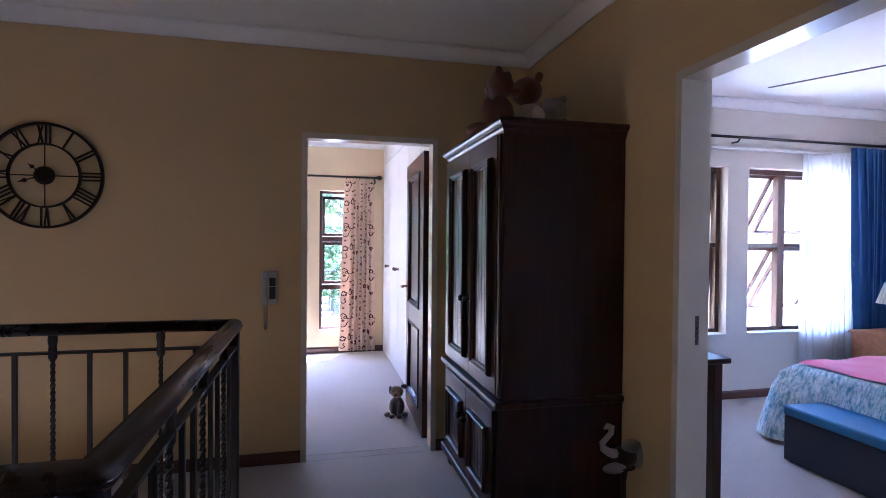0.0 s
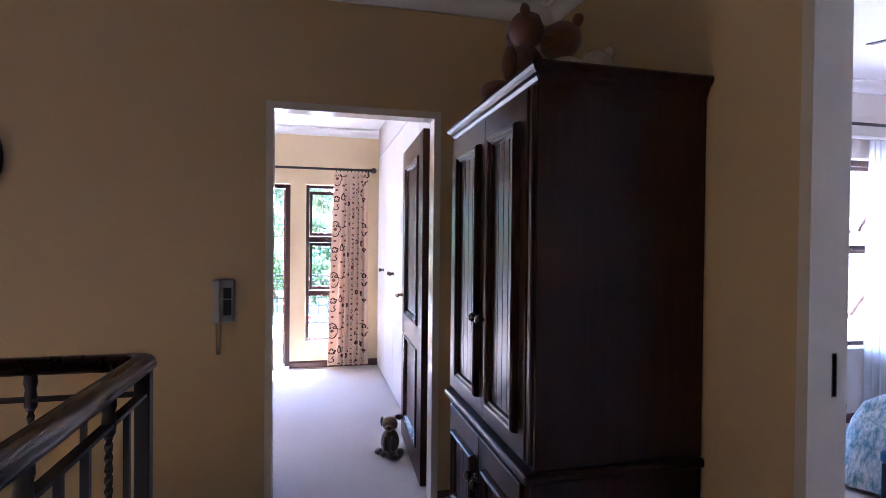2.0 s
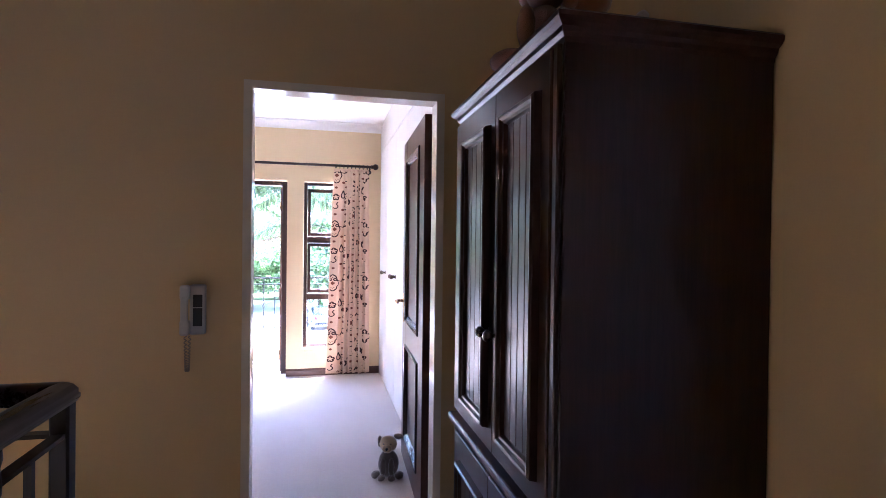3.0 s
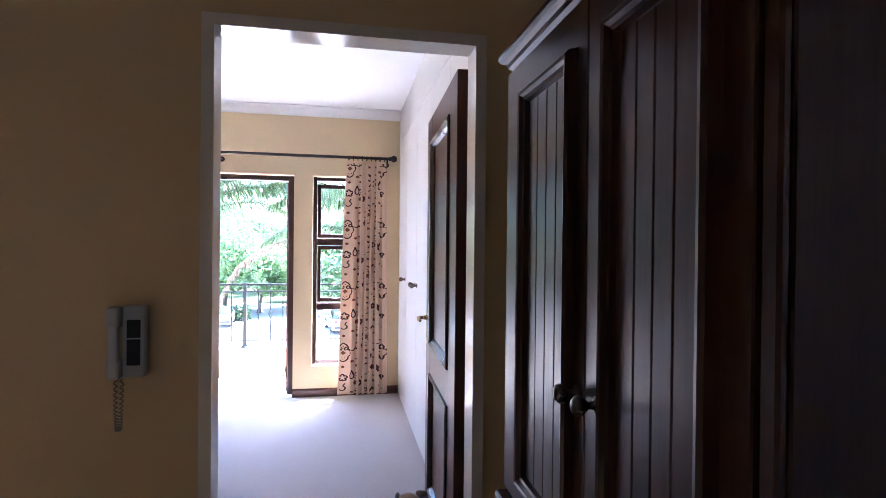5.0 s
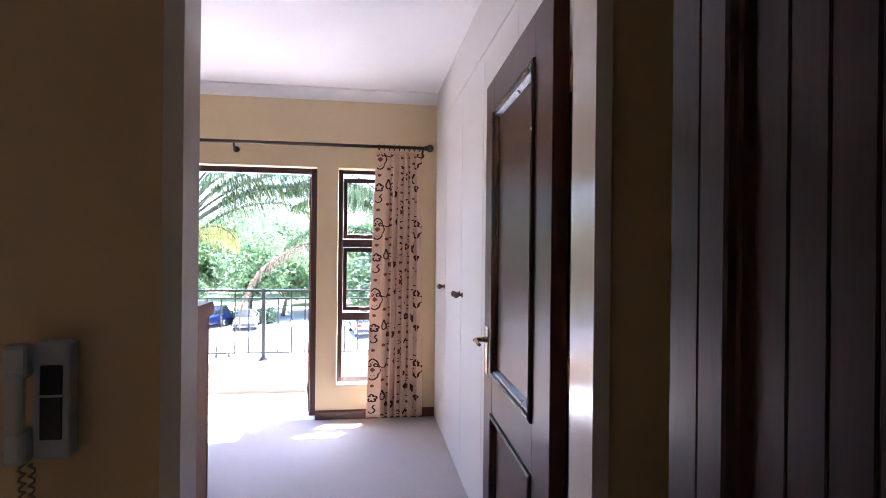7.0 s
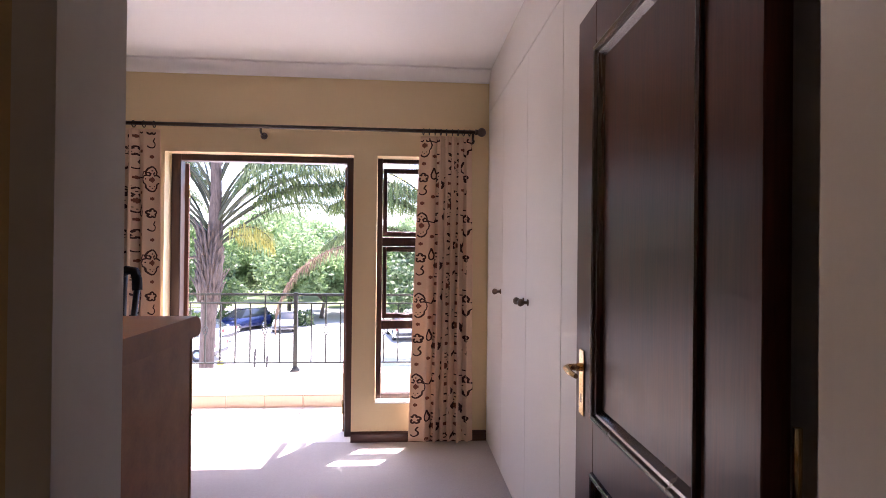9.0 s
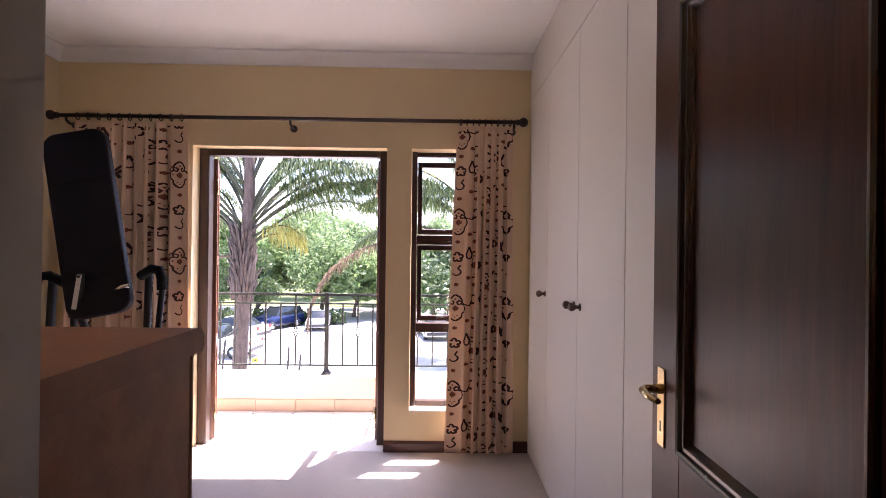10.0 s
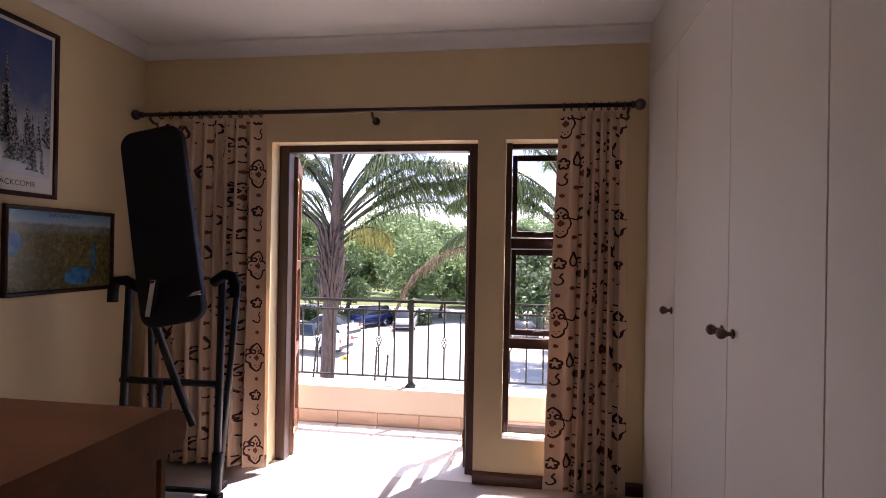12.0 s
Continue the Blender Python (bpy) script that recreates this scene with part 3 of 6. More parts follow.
M["bear_brown"] = plush("brown_plush", (0.15, 0.050, 0.024), 0.2, 0.6)
M["bear_ginger"] = plush("ginger_plush", (0.22, 0.085, 0.035))
M["cloth_cream"] = plush("cream_cloth", (0.52, 0.42, 0.33))
M["dog_grey"] = plush("grey_brown_plush", (0.15, 0.115, 0.095))
M["dog_tan"] = plush("tan_plush", (0.34, 0.23, 0.13))
M["dog_black"] = plush("black_plush", (0.02, 0.018, 0.017))
one = (1, 1, 1)
toy_mesh("teddy_bear", pose(1.595, 5.235, 1.95, 0, 0, 45) @ Matrix.Scale(0.90, 4), "brown teddy bear sitting on the armoire", "teddy bear", [
    ((0, 0, 0.12), 0.105, (0.9, 0.8, 1.2), M["bear_brown"]), ((0, 0, 0.31), 0.082, (1.05, 0.95, 0.95), M["bear_brown"]),
    ((0.062, -0.02, 0.368), 0.032, (1, 0.7, 1.1), M["bear_brown"]), ((-0.062, -0.02, 0.368), 0.032, (1, 0.6, 1.1), M["bear_brown"]),
    ((0, 0.070, 0.285), 0.034, (1, 0.9, 0.8), M["bear_brown"]), ((0, 0.062, 0.232), 0.026, (1.2, 0.8, 0.7), M["cloth_cream"]), ((0.10, 0.03, 0.14), 0.042, (0.8, 0.8, 1.9), M["bear_brown"]),
    ((-0.10, 0.03, 0.14), 0.042, (0.8, 0.8, 1.9), M["bear_brown"]), ((0.07, 0.11, 0.045), 0.048, (0.9, 1.6, 0.9), M["bear_brown"]), ((-0.07, 0.11, 0.045), 0.048, (0.9, 1.6, 0.9), M["bear_brown"])])
toy_mesh("teddy_bear", pose(1.77, 5.26, 1.95, 0, 0, 110) @ Matrix.Scale(0.98, 4), "ginger teddy bear in a cream shirt on the armoire", "teddy bear", [
    ((0, 0, 0.10), 0.10, (1.0, 0.8, 1.05), M["cloth_cream"]), ((0, 0.02, 0.265), 0.085, (1.1, 0.95, 0.9), M["bear_ginger"]),
    ((0.075, 0.0, 0.33), 0.028, (1, 0.6, 1), M["bear_ginger"]), ((-0.075, 0.0, 0.33), 0.028, (1, 0.6, 1), M["bear_ginger"]),
    ((0, 0.09, 0.25), 0.035, (1, 1, 0.8), M["bear_ginger"]), ((0.11, 0.04, 0.11), 0.036, (0.9, 1.3, 1.3), M["cloth_cream"]),
    ((-0.11, 0.04, 0.11), 0.036, (0.9, 1.3, 1.3), M["cloth_cream"]), ((0.06, 0.12, 0.04), 0.042, (0.9, 1.7, 0.9), M["bear_ginger"]), ((-0.06, 0.12, 0.04), 0.042, (0.9, 1.7, 0.9), M["bear_ginger"])])
toy_mesh("soft_toy", pose(1.945, 5.30, 1.95, 0, 0, 120), "small pale and dark soft toy on the armoire", "soft toy", [
    ((0, 0, 0.07), 0.075, (1, 0.9, 0.95), M["dog_black"]), ((0, 0.01, 0.185), 0.065, one, M["cloth_cream"]),
    ((0.05, 0, 0.235), 0.022, one, M["cloth_cream"]), ((-0.05, 0, 0.235), 0.022, one, M["cloth_cream"]),
    ((0.08, 0.03, 0.08), 0.03, (0.9, 1.2, 1.4), M["dog_black"]), ((-0.08, 0.03, 0.08), 0.03, (0.9, 1.2, 1.4), M["dog_black"])])
toy_mesh("soft_toy", pose(1.285, 6.73, 0.002, 0, 0, 165), "sitting grey-brown plush dog propped by the open door", "soft toy", [
    ((0, 0, 0.075), 0.062, (1.0, 1.0, 1.3), M["dog_grey"]), ((0, 0.012, 0.195), 0.050, (1.05, 1.0, 0.95), M["dog_tan"]),
    ((0, 0.055, 0.180), 0.027, (1.1, 1.0, 0.8), M["dog_tan"]), ((0, 0.080, 0.186), 0.009, one, M["dog_black"]),
    ((0.020, 0.052, 0.208), 0.005, one, M["dog_black"]), ((-0.020, 0.052, 0.208), 0.005, one, M["dog_black"]),
    ((0.054, 0.0, 0.205), 0.020, (0.6, 1.0, 1.7), M["dog_grey"]), ((-0.060, -0.01, 0.232), 0.020, (1.5, 0.7, 0.9), M["dog_grey"]),
    ((0.024, 0.052, 0.072), 0.019, (1, 1, 2.8), M["dog_grey"]), ((-0.024, 0.052, 0.072), 0.019, (1, 1, 2.8), M["dog_grey"]),
    ((0.030, 0.075, 0.017), 0.022, (1, 1.3, 0.75), M["dog_grey"]), ((-0.030, 0.075, 0.017), 0.022, (1, 1.3, 0.75), M["dog_grey"]),
    ((0.070, 0.035, 0.020), 0.026, (1, 1.6, 0.75), M["dog_grey"]), ((-0.070, 0.035, 0.020), 0.026, (1, 1.6, 0.75), M["dog_grey"])])


# ---- landing: swan ornament on its stand beside the armoire ----
M["swan_white"] = plain("chalky_white_paint", (0.32, 0.28, 0.26), 0.6, vary=0.15, scale=18, fine=160, bump=0.2)
M["swan_dark"] = plain("dark_carved_wood", (0.03, 0.02, 0.017), 0.5, vary=0.2, bump=0.15)
bm = bmesh.new()
neck = [(-0.022, 0, 0.075), (-0.055, 0, 0.085), (-0.085, 0, 0.105), (-0.09, 0, 0.13), (-0.068, 0, 0.15), (-0.046, 0, 0.172), (-0.045, 0, 0.198), (-0.062, 0, 0.205), (-0.082, 0, 0.192)]
tube(bm, neck, [0.022, 0.019, 0.016, 0.013, 0.012, 0.012, 0.015, 0.014, 0.005], 10)
for c, r, sq in (((0.05, -0.01, 0.105), 0.05, (1.0, 0.5, 0.7)), ((0.085, -0.012, 0.06), 0.045, (0.8, 0.5, 1.2)), ((-0.04, -0.02, 0.02), 0.048, (1.2, 0.5, 0.5))):
    ball(bm, c, r, 14, sq)
n_white = len(bm.faces)
ball(bm, (0.03, 0.005, 0.06), 0.06, 16, (1.2, 0.7, 0.8))
lathe(bm, [(0.10, -0.372), (0.10, -0.355), (0.03, -0.345), (0.013, -0.32), (0.011, -0.05), (0.02, 0.0), (0.05, 0.015), (0.05, 0.02)], 18, pose(0.02, 0, 0))
bm.faces.ensure_lookup_table()
for f in bm.faces[n_white:]:
    f.material_index = 1
sw = part("swan_ornament", bm, M["swan_white"])
sw.data.materials.append(M["swan_dark"])
sw.matrix_world = pose(1.975, 4.66, 0.372)
tagged(sw, "white and dark swan ornament on a slim stand", "ornament")


# ---- study: door leaf ----
def study_door():
    W, H, T = 0.87, 2.020, 0.042
    ob = thing("door_1", pose(1.379, 6.190, 0.008, 0, 0, 87.9), "open dark mahogany panelled door with brass handle", "door")
    wd = M["door_wood"]
    S, RAILS = 0.158, [(0.0, 0.16), (0.742, 0.886), (1.892, H)]
    bm = bmesh.new()
    box(bm, 0, S, -T, 0, 0, H, bevel=0.002)
    part("stile", bm, wd, ob)
    part("stile", boxed(W - S, W, -T, 0, 0, H, bevel=0.002), wd, ob)
    for z0, z1 in RAILS:
        part("rail", boxed(S, W - S, -T + 0.0005, -0.0005, z0, z1, bevel=0.0015), wd, ob)
    for z0, z1 in ((0.16, 0.742), (0.886, 1.892)):
        p = part("panel", boxed(S - 0.004, W - S + 0.004, -T + 0.014, -0.014, z0 - 0.004, z1 + 0.004), wd, ob)
        mould = [(-0.002, -0.001), (0.0, 0.008), (0.006, 0.011), (0.013, 0.009), (0.017, 0.002), (0.024, 0.001), (0.030, -0.006), (0.036, -0.0135)]
        part("moulding", frame_loops(bmesh.new(), S, W - S, z0, z1, mould, lambda u, z, h: Vector((u, h, z))), M["mould_wood"], p)
        part("moulding", frame_loops(bmesh.new(), S, W - S, z0, z1, mould, lambda u, z, h: Vector((u, -T - h, z))), M["mould_wood"], p)
    lx = W - 0.062
    for s, y in ((1, 0.0), (-1, -T)):
        bm = bmesh.new()
        a, b = sorted((y, y + s * 0.004))
        box(bm, lx - 0.021, lx + 0.021, a, b, 0.870, 1.056, bevel=0.0016)
        pl = part("handle_plate", bm, M["brass"], ob, "polished brass handle plate")
        bm = bmesh.new()
        tube(bm, [(lx, y, 1.006), (lx, y + s * 0.022, 1.006), (lx, y + s * 0.040, 1.006), (lx - 0.012, y + s * 0.050, 1.005), (lx - 0.05, y + s * 0.052, 1.002), (lx - 0.105, y + s * 0.050, 1.004)], [0.013, 0.010, 0.010, 0.010, 0.0085, 0.0065], 12)
        part("lever", bm, M["brass"], pl, "polished brass lever")
        bm = bmesh.new()
        a, b = sorted((y + s * 0.0035, y + s * 0.0046))
        box(bm, lx - 0.003, lx + 0.003, a, b, 0.905, 0.930)
        part("keyhole", bm, M["iron"], pl, "dark keyhole")
    for z in (0.22, 1.05, 1.80):
        bm = bmesh.new()
        tube(bm, [(-0.006, -T - 0.004, z - 0.05), (-0.006, -T - 0.004, z + 0.05)], 0.006, 10)
        part("hinge", bm, M["brass"], ob)


M["mould_wood"] = wood("dark_moulding_wood", (0.016, 0.006, 0.004), (0.045, 0.016, 0.009), 0.24, "z", 8, 0.2)
study_door()


# ---- study: built-in cupboards ----
M["knob_wood"] = wood("turned_knob_wood", (0.10, 0.055, 0.03), (0.20, 0.115, 0.065), 0.4, "x", 14, 0.1)
cup = thing("built_in_cupboard", pose(0, 0, 0), "white built-in wardrobe cupboards with flush doors and small turned knobs", "cupboard")
part("carcass", boxed(CUP_X + 0.022, 2.098, ROOM_Y0 + 0.002, ROOM_Y1 - 0.002, 0.004, 2.334), M["cupboard"], cup)
part("bulkhead", boxed(CUP_X, 2.098, ROOM_Y0 + 0.002, ROOM_Y1 - 0.002, 2.338, CEIL_R - 0.002), M["cupboard"], cup)
edges = [9.262, 8.706, 8.077, 7.494, 6.90, 6.30, 6.116]
knobs = {0: (8.75,), 1: (8.125,), 2: (8.03,), 3: (6.95,), 4: (6.85,)}
for k, (b, a) in enumerate(zip(edges, edges[1:])):
    dr = part("door", boxed(CUP_X, CUP_X + 0.02, a + 0.002, b - 0.002, 0.012, 2.333, bevel=0.0018), M["cupboard"], cup)
    for ky in knobs.get(k, ()):
        bm = bmesh.new()
        lathe(bm, [(0.017, 0.0), (0.017, 0.003), (0.008, 0.006), (0.008, 0.018), (0.015, 0.026), (0.019, 0.036), (0.017, 0.045), (0.008, 0.052), (0.001, 0.053)], 18, pose(CUP_X, ky, 1.10, 0, -90, 0))
        part("knob", bm, M["knob_wood"], dr, "small turned brown knob")


# ---- study: chest of drawers ----
chest = thing("chest_of_drawers", pose(-0.470, 6.116, 0), "tall light-brown wood veneer chest with rounded top edge", "chest of drawers")
CW, CD, CH = 0.946, 0.503, 1.207
M["chest_top"] = wood("veneer_chest_top", (0.30, 0.115, 0.042), (0.42, 0.175, 0.070), 0.36, "x", 4, 0.0, 0.12, 0.35)
part("body", boxed(0.012, CW - 0.012, 0.0, CD - 0.012, 0.0, CH - 0.042, bevel=0.002), M["chest_wood"], chest)
part("front_stile", boxed(CW - 0.034, CW - 0.011, CD - 0.0115, CD + 0.001, 0.0, CH - 0.043, bevel=0.003), M["chest_wood"], chest)
part("front_stile", boxed(0.011, 0.034, CD - 0.0115, CD + 0.001, 0.0, CH - 0.043, bevel=0.003), M["chest_wood"], chest)
part("front", boxed(0.035, CW - 0.035, CD - 0.0118, CD - 0.003, 0.02, CH - 0.043, bevel=0.003), M["chest_wood"], chest)
prof = [(0.0, 0.0), (0.0, 0.041), (CD - 0.012, 0.041), (CD + 0.001, 0.037), (CD + 0.010, 0.028), (CD + 0.0125, 0.018), (CD + 0.010, 0.006), (CD + 0.003, 0.0)]
part("top", extrude_profile(bmesh.new(), prof, "x", 0.0, CW, (0, 0, CH - 0.041), 1), M["chest_top"], chest)


# ---- study: curtains ----
LEAD_CLOTH, LEAD_WIDTH = 0.06, {1: 0.27, -1: 0.15}


def cloth_point(u, z, c):
    """Where the curtain's cloth lies: u runs 0 to 1 across it, z in metres."""
    x0t, x1t, x0b, x1b, y, z0, z1, folds, amp, seed = c[:10]
    lead = c[10] if len(c) > 10 else 0
    f = (z1 - z) / (z1 - z0)
    w = f ** 0.8
    xa, xb = x0t + (x0b - x0t) * w, x1t + (x1b - x1t) * w
    ph = 2 * math.pi * folds * (u + 0.018 * math.sin(9 * u + seed) + 0.010 * math.sin(2.2 * f + 5 * u + seed))
    a = amp * (0.45 + 0.55 * min(1.0, f * 3)) * (0.8 + 0.35 * math.sin(5.3 * u * 3 + seed * 1.7))
    e = u if lead > 0 else 1 - u
    g = e
    if lead:
        # the leading edge hangs nearly flat, the rest is gathered
        k = LEAD_CLOTH * (1.55 if lead < 0 else 2.3)
        g = e * 1.0 / k * LEAD_WIDTH[lead] if e < k else LEAD_WIDTH[lead] + (e - k) / (1 - k) * (1 - LEAD_WIDTH[lead])
        a *= 0.30 + 0.70 * min(1.0, max(0.0, (e - k * 0.6) / (k * 0.8)))
    v = (g if lead > 0 else 1 - g) if lead else u
    yy = y + a * math.sin(ph) + 0.012 * math.sin(3.1 * f + 7 * u + seed)
    wob = 0.23 if not lead else 0.23 * min(1.0, max(0.0, e / 0.25))
    xx = xa + (xb - xa) * v + (xb - xa) / folds * wob * math.sin(2 * ph + 0.6)
    return Vector((xx, yy, z))


def stroke(bm, pts, w, c, W, lift):
    """A printed ribbon along (s, z) points in cloth metres."""
    dense = []
    for (a, b), (p, q) in zip(pts, pts[1:]):
        n = max(1, int(math.hypot(p - a, q - b) / 0.010))
        dense += [(a + (p - a) * i / n, b + (q - b) * i / n) for i in range(n)]
    dense.append(pts[-1])
    prev = None
    for i, (s, z) in enumerate(dense):
        a, b = dense[max(0, i - 1)], dense[min(len(dense) - 1, i + 1)]
        d = math.hypot(b[0] - a[0], b[1] - a[1]) or 1.0
        nx, nz = -(b[1] - a[1]) / d * w, (b[0] - a[0]) / d * w
        row = []
        for k in (-1, 1):
            u, zz = (s + nx * k) / W, z + nz * k
            if not (0.002 < u < 0.998 and c[5] + 0.01 < zz < c[6] - 0.012):
                row = None
                break
            p = cloth_point(u, zz, c)
            e = cloth_point(u + 0.002, zz, c) - p
            nrm = Vector((e.y, -e.x, 0)).normalized()
            row.append(bm.verts.new(p + nrm * lift))
        if row and prev:
            bm.faces.new((prev[0], prev[1], row[1], row[0]))
        prev = row


def arc(cx, cz, rx, rz, a0, a1, n=10):
    return [(cx + rx * math.cos(radians(a0 + (a1 - a0) * i / n)), cz + rz * math.sin(radians(a0 + (a1 - a0) * i / n))) for i in range(n + 1)]


def motif(kind, s, z):
    """Ribbons of one printed motif, with their half widths."""
    def both(pts, w):
        return [([(s + k * a, z + b) for a, b in pts], w) for k in (-1, 1)]

    if kind == "flower":
        # a pointed heart over two side lobes and a rounded tip, with dots inside
        out = both([(0, 0.085), (0.020, 0.070), (0.033, 0.047), (0.028, 0.026), (0.013, 0.022), (0.008, 0.036), (0.018, 0.046)], 0.0052)
        out += both([(0.028, 0.026), (0.046, 0.020), (0.055, -0.003), (0.048, -0.026), (0.033, -0.034)], 0.0052)
        out += both([(0.033, -0.034), (0.030, -0.058), (0.015, -0.077), (0, -0.084)], 0.0052)
        out += both([(0.012, -0.046), (0.012, -0.052)], 0.0032)
        out += [([(s, z - 0.058), (s, z - 0.064)], 0.0032), ([(s, z + 0.052), (s, z + 0.060)], 0.0045), ([(s - 0.036, z), (s - 0.029, z)], 0.0045)]
        return out
    if kind == "heart_diamond":
        return [([(s + 0.0062 * k, z - 0.020 + 0.0058 * abs(k)), (s + 0.0062 * k, z + 0.020 - 0.0058 * abs(k))], 0.0034) for k in (-2, -1, 0, 1, 2)]
    if kind == "diamond":
        return [([(s + 0.0075 * k, z - 0.012 + 0.004 * abs(k)), (s + 0.0075 * k, z + 0.012 - 0.004 * abs(k))], 0.0045) for k in (-1, 0, 1)]
    if kind == "hook":
        return [(arc(s - 0.002, z - 0.004, 0.022, 0.022, 200, 430, 12), 0.0042), ([(s + 0.006, z + 0.017), (s + 0.018, z + 0.040)], 0.0042)]
    if kind == "drop":
        return both([(0, 0.050), (0.006, 0.030), (0.016, 0.002), (0.013, -0.020), (0, -0.030)], 0.0048)
    if kind == "zigzag":
        return [([(s - 0.058, z + 0.010), (s - 0.022, z - 0.016), (s + 0.010, z - 0.024), (s + 0.026, z + 0.020), (s + 0.058, z + 0.012)], 0.0040)]
    # a five-petalled rosette
    out = []
    for p in range(5):
        a = radians(90 + 72 * p)
        out.append((arc(s + 0.019 * math.cos(a), z + 0.019 * math.sin(a), 0.011, 0.011, 90 + 72 * p - 130, 90 + 72 * p + 130, 8), 0.0058))
    return out


def curtain_material(name, color, trans):
    n = Nodes(name)
    weave, broad = n.noise(700, 2), n.noise(5, 3)
    c = n.ramp(weave, [(0.3, shade(color, 0.88)), (0.7, shade(color, 1.06))])
    c = n.mix(0.3, c, n.ramp(broad, [(0.3, shade(color, 0.9)), (0.7, shade(color, 1.05))]))
    n.link(c, n.bsdf.inputs["Base Color"])
    n.bsdf.inputs["Roughness"].default_value = 0.9
    n.bump(weave, 0.25, 0.001)
    if trans:
        t = n.add("ShaderNodeBsdfTranslucent")
        n.link(c, t.inputs["Color"])
        m = n.add("ShaderNodeMixShader", Fac=trans)
        n.link(n.bsdf.outputs[0], m.inputs[1])
        n.link(t.outputs[0], m.inputs[2])
        n.link(m.outputs[0], n.t.nodes["Material Output"].inputs["Surface"])
    return n.mat


M["curtain"] = curtain_material("cream_curtain_cloth", (0.79, 0.575, 0.41), 0.16)
M["print_rust"] = plain("rust_print", (0.20, 0.065, 0.035), 0.9, vary=0.2, scale=40, fine=300, bump=0.1)
M["print"] = plain("brown_print", (0.055, 0.018, 0.014), 0.9, vary=0.2, scale=40, fine=300, bump=0.1)


def sheet(c, nu, nz):
    bm = bmesh.new()
    grid = [[bm.verts.new(cloth_point(i / nu, c[5] + (c[6] - c[5]) * j / nz, c)) for i in range(nu + 1)] for j in range(nz + 1)]
    for j in range(nz):
        for i in range(nu):
            f = bm.faces.new((grid[j][i], grid[j][i + 1], grid[j + 1][i + 1], grid[j + 1][i]))
            f.smooth = True
    return bm


def print_curtain(c, W, label, phase):
    ob = thing("curtain", pose(0, 0, 0), label, "curtain", "study curtains")
    cl = part("cloth", sheet(c, int(c[7] * 22), 60), M["curtain"], ob)
    so = cl.modifiers.new("thickness", "SOLIDIFY")
    so.thickness, so.offset = 0.0015, 0.0
    bm, rust = bmesh.new(), bmesh.new()
    medallions = [("flower", 0.0), ("heart_diamond", 0.004), ("diamond", 0.130), ("rosette", 0.228), ("hook", 0.320), ("diamond", 0.405)]
    zigzags = [("zigzag", 0.0), ("diamond", 0.120), ("drop", 0.250), ("diamond", 0.400)]
    shifts = (0.0, 0.04, 0.28, 0.31, 0.14, 0.22, 0.42, 0.09)
    i, s = phase, (0.058 if c[10] < 0 else 0.034)
    lead = c[10]
    while s < W - 0.02:
        z = c[6] - 0.06 + shifts[i % 8]
        at = s if lead > 0 else W - s
        while z > c[5] - 0.1:
            for nm, dz in (medallions if i % 2 == 0 else zigzags):
                for pts, w in motif(nm, at, z - dz):
                    stroke(rust if "diamond" in nm else bm, pts, w, c, W, 0.004)
            z -= 0.555
        s += 0.072
        i += 1
    tagged(part("printed_pattern", bm, M["print"], cl, "dark brown printed scrolls, flowers and zigzags"), kind="stuff")
    tagged(part("diamond_print", rust, M["print_rust"], cl, "small rust-brown printed diamonds"), kind="stuff")
    return ob


ROD_Y, ROD_Z = 9.175, 2.175
CUR_L = (-1.46, -0.735, -1.53, -0.70, ROD_Y + 0.005, 0.035, ROD_Z - 0.035, 9.5, 0.042, 0.7, -1)
CUR_R = (1.005, 1.365, 0.940, 1.39, ROD_Y + 0.005, 0.035, ROD_Z - 0.035, 6.5, 0.042, 2.1, 1)
print_curtain(CUR_L, 1.22, "gathered cream curtain with dark brown scroll print beside balcony door", 2)
print_curtain(CUR_R, 0.70, "gathered cream curtain with dark brown scroll print over narrow window", 0)

M["rod"] = wood("dark_rod_wood", (0.02, 0.010, 0.008), (0.05, 0.024, 0.018), 0.35, "x", 8, 0.15)
rod = thing("curtain_rod", pose(0, ROD_Y, ROD_Z), "dark wooden curtain rod with ball finials and rings", "curtain rod")
bm = bmesh.new()
tube(bm, [(-1.58, 0, 0), (1.41, 0, 0)], 0.013, 14)
part("pole", bm, M["rod"], rod)
for s, x in ((-1, -1.60), (1, 1.43)):
    bm = bmesh.new()
    ball(bm, (x, 0, 0), 0.031, 16)
    tube(bm, [(x - s * 0.045, 0, 0), (x - s * 0.025, 0, 0)], [0.02, 0.017], 12)
    part("finial", bm, M["rod"], rod)
for x in (-1.50, -0.075, 1.37):
    bm = bmesh.new()
    tube(bm, [(x, ROOM_Y1 - ROD_Y, -0.045), (x, 0.03, -0.045), (x, 0.0, -0.03), (x, 0, -0.012)], 0.008, 8)
    lathe(bm, [(0.024, 0.0), (0.024, 0.006), (0.012, 0.012)], 14, pose(x, ROOM_Y1 - ROD_Y - 0.0005, -0.045, 90, 0, 0))
    part("bracket", bm, M["rod"], rod)
ringm = None
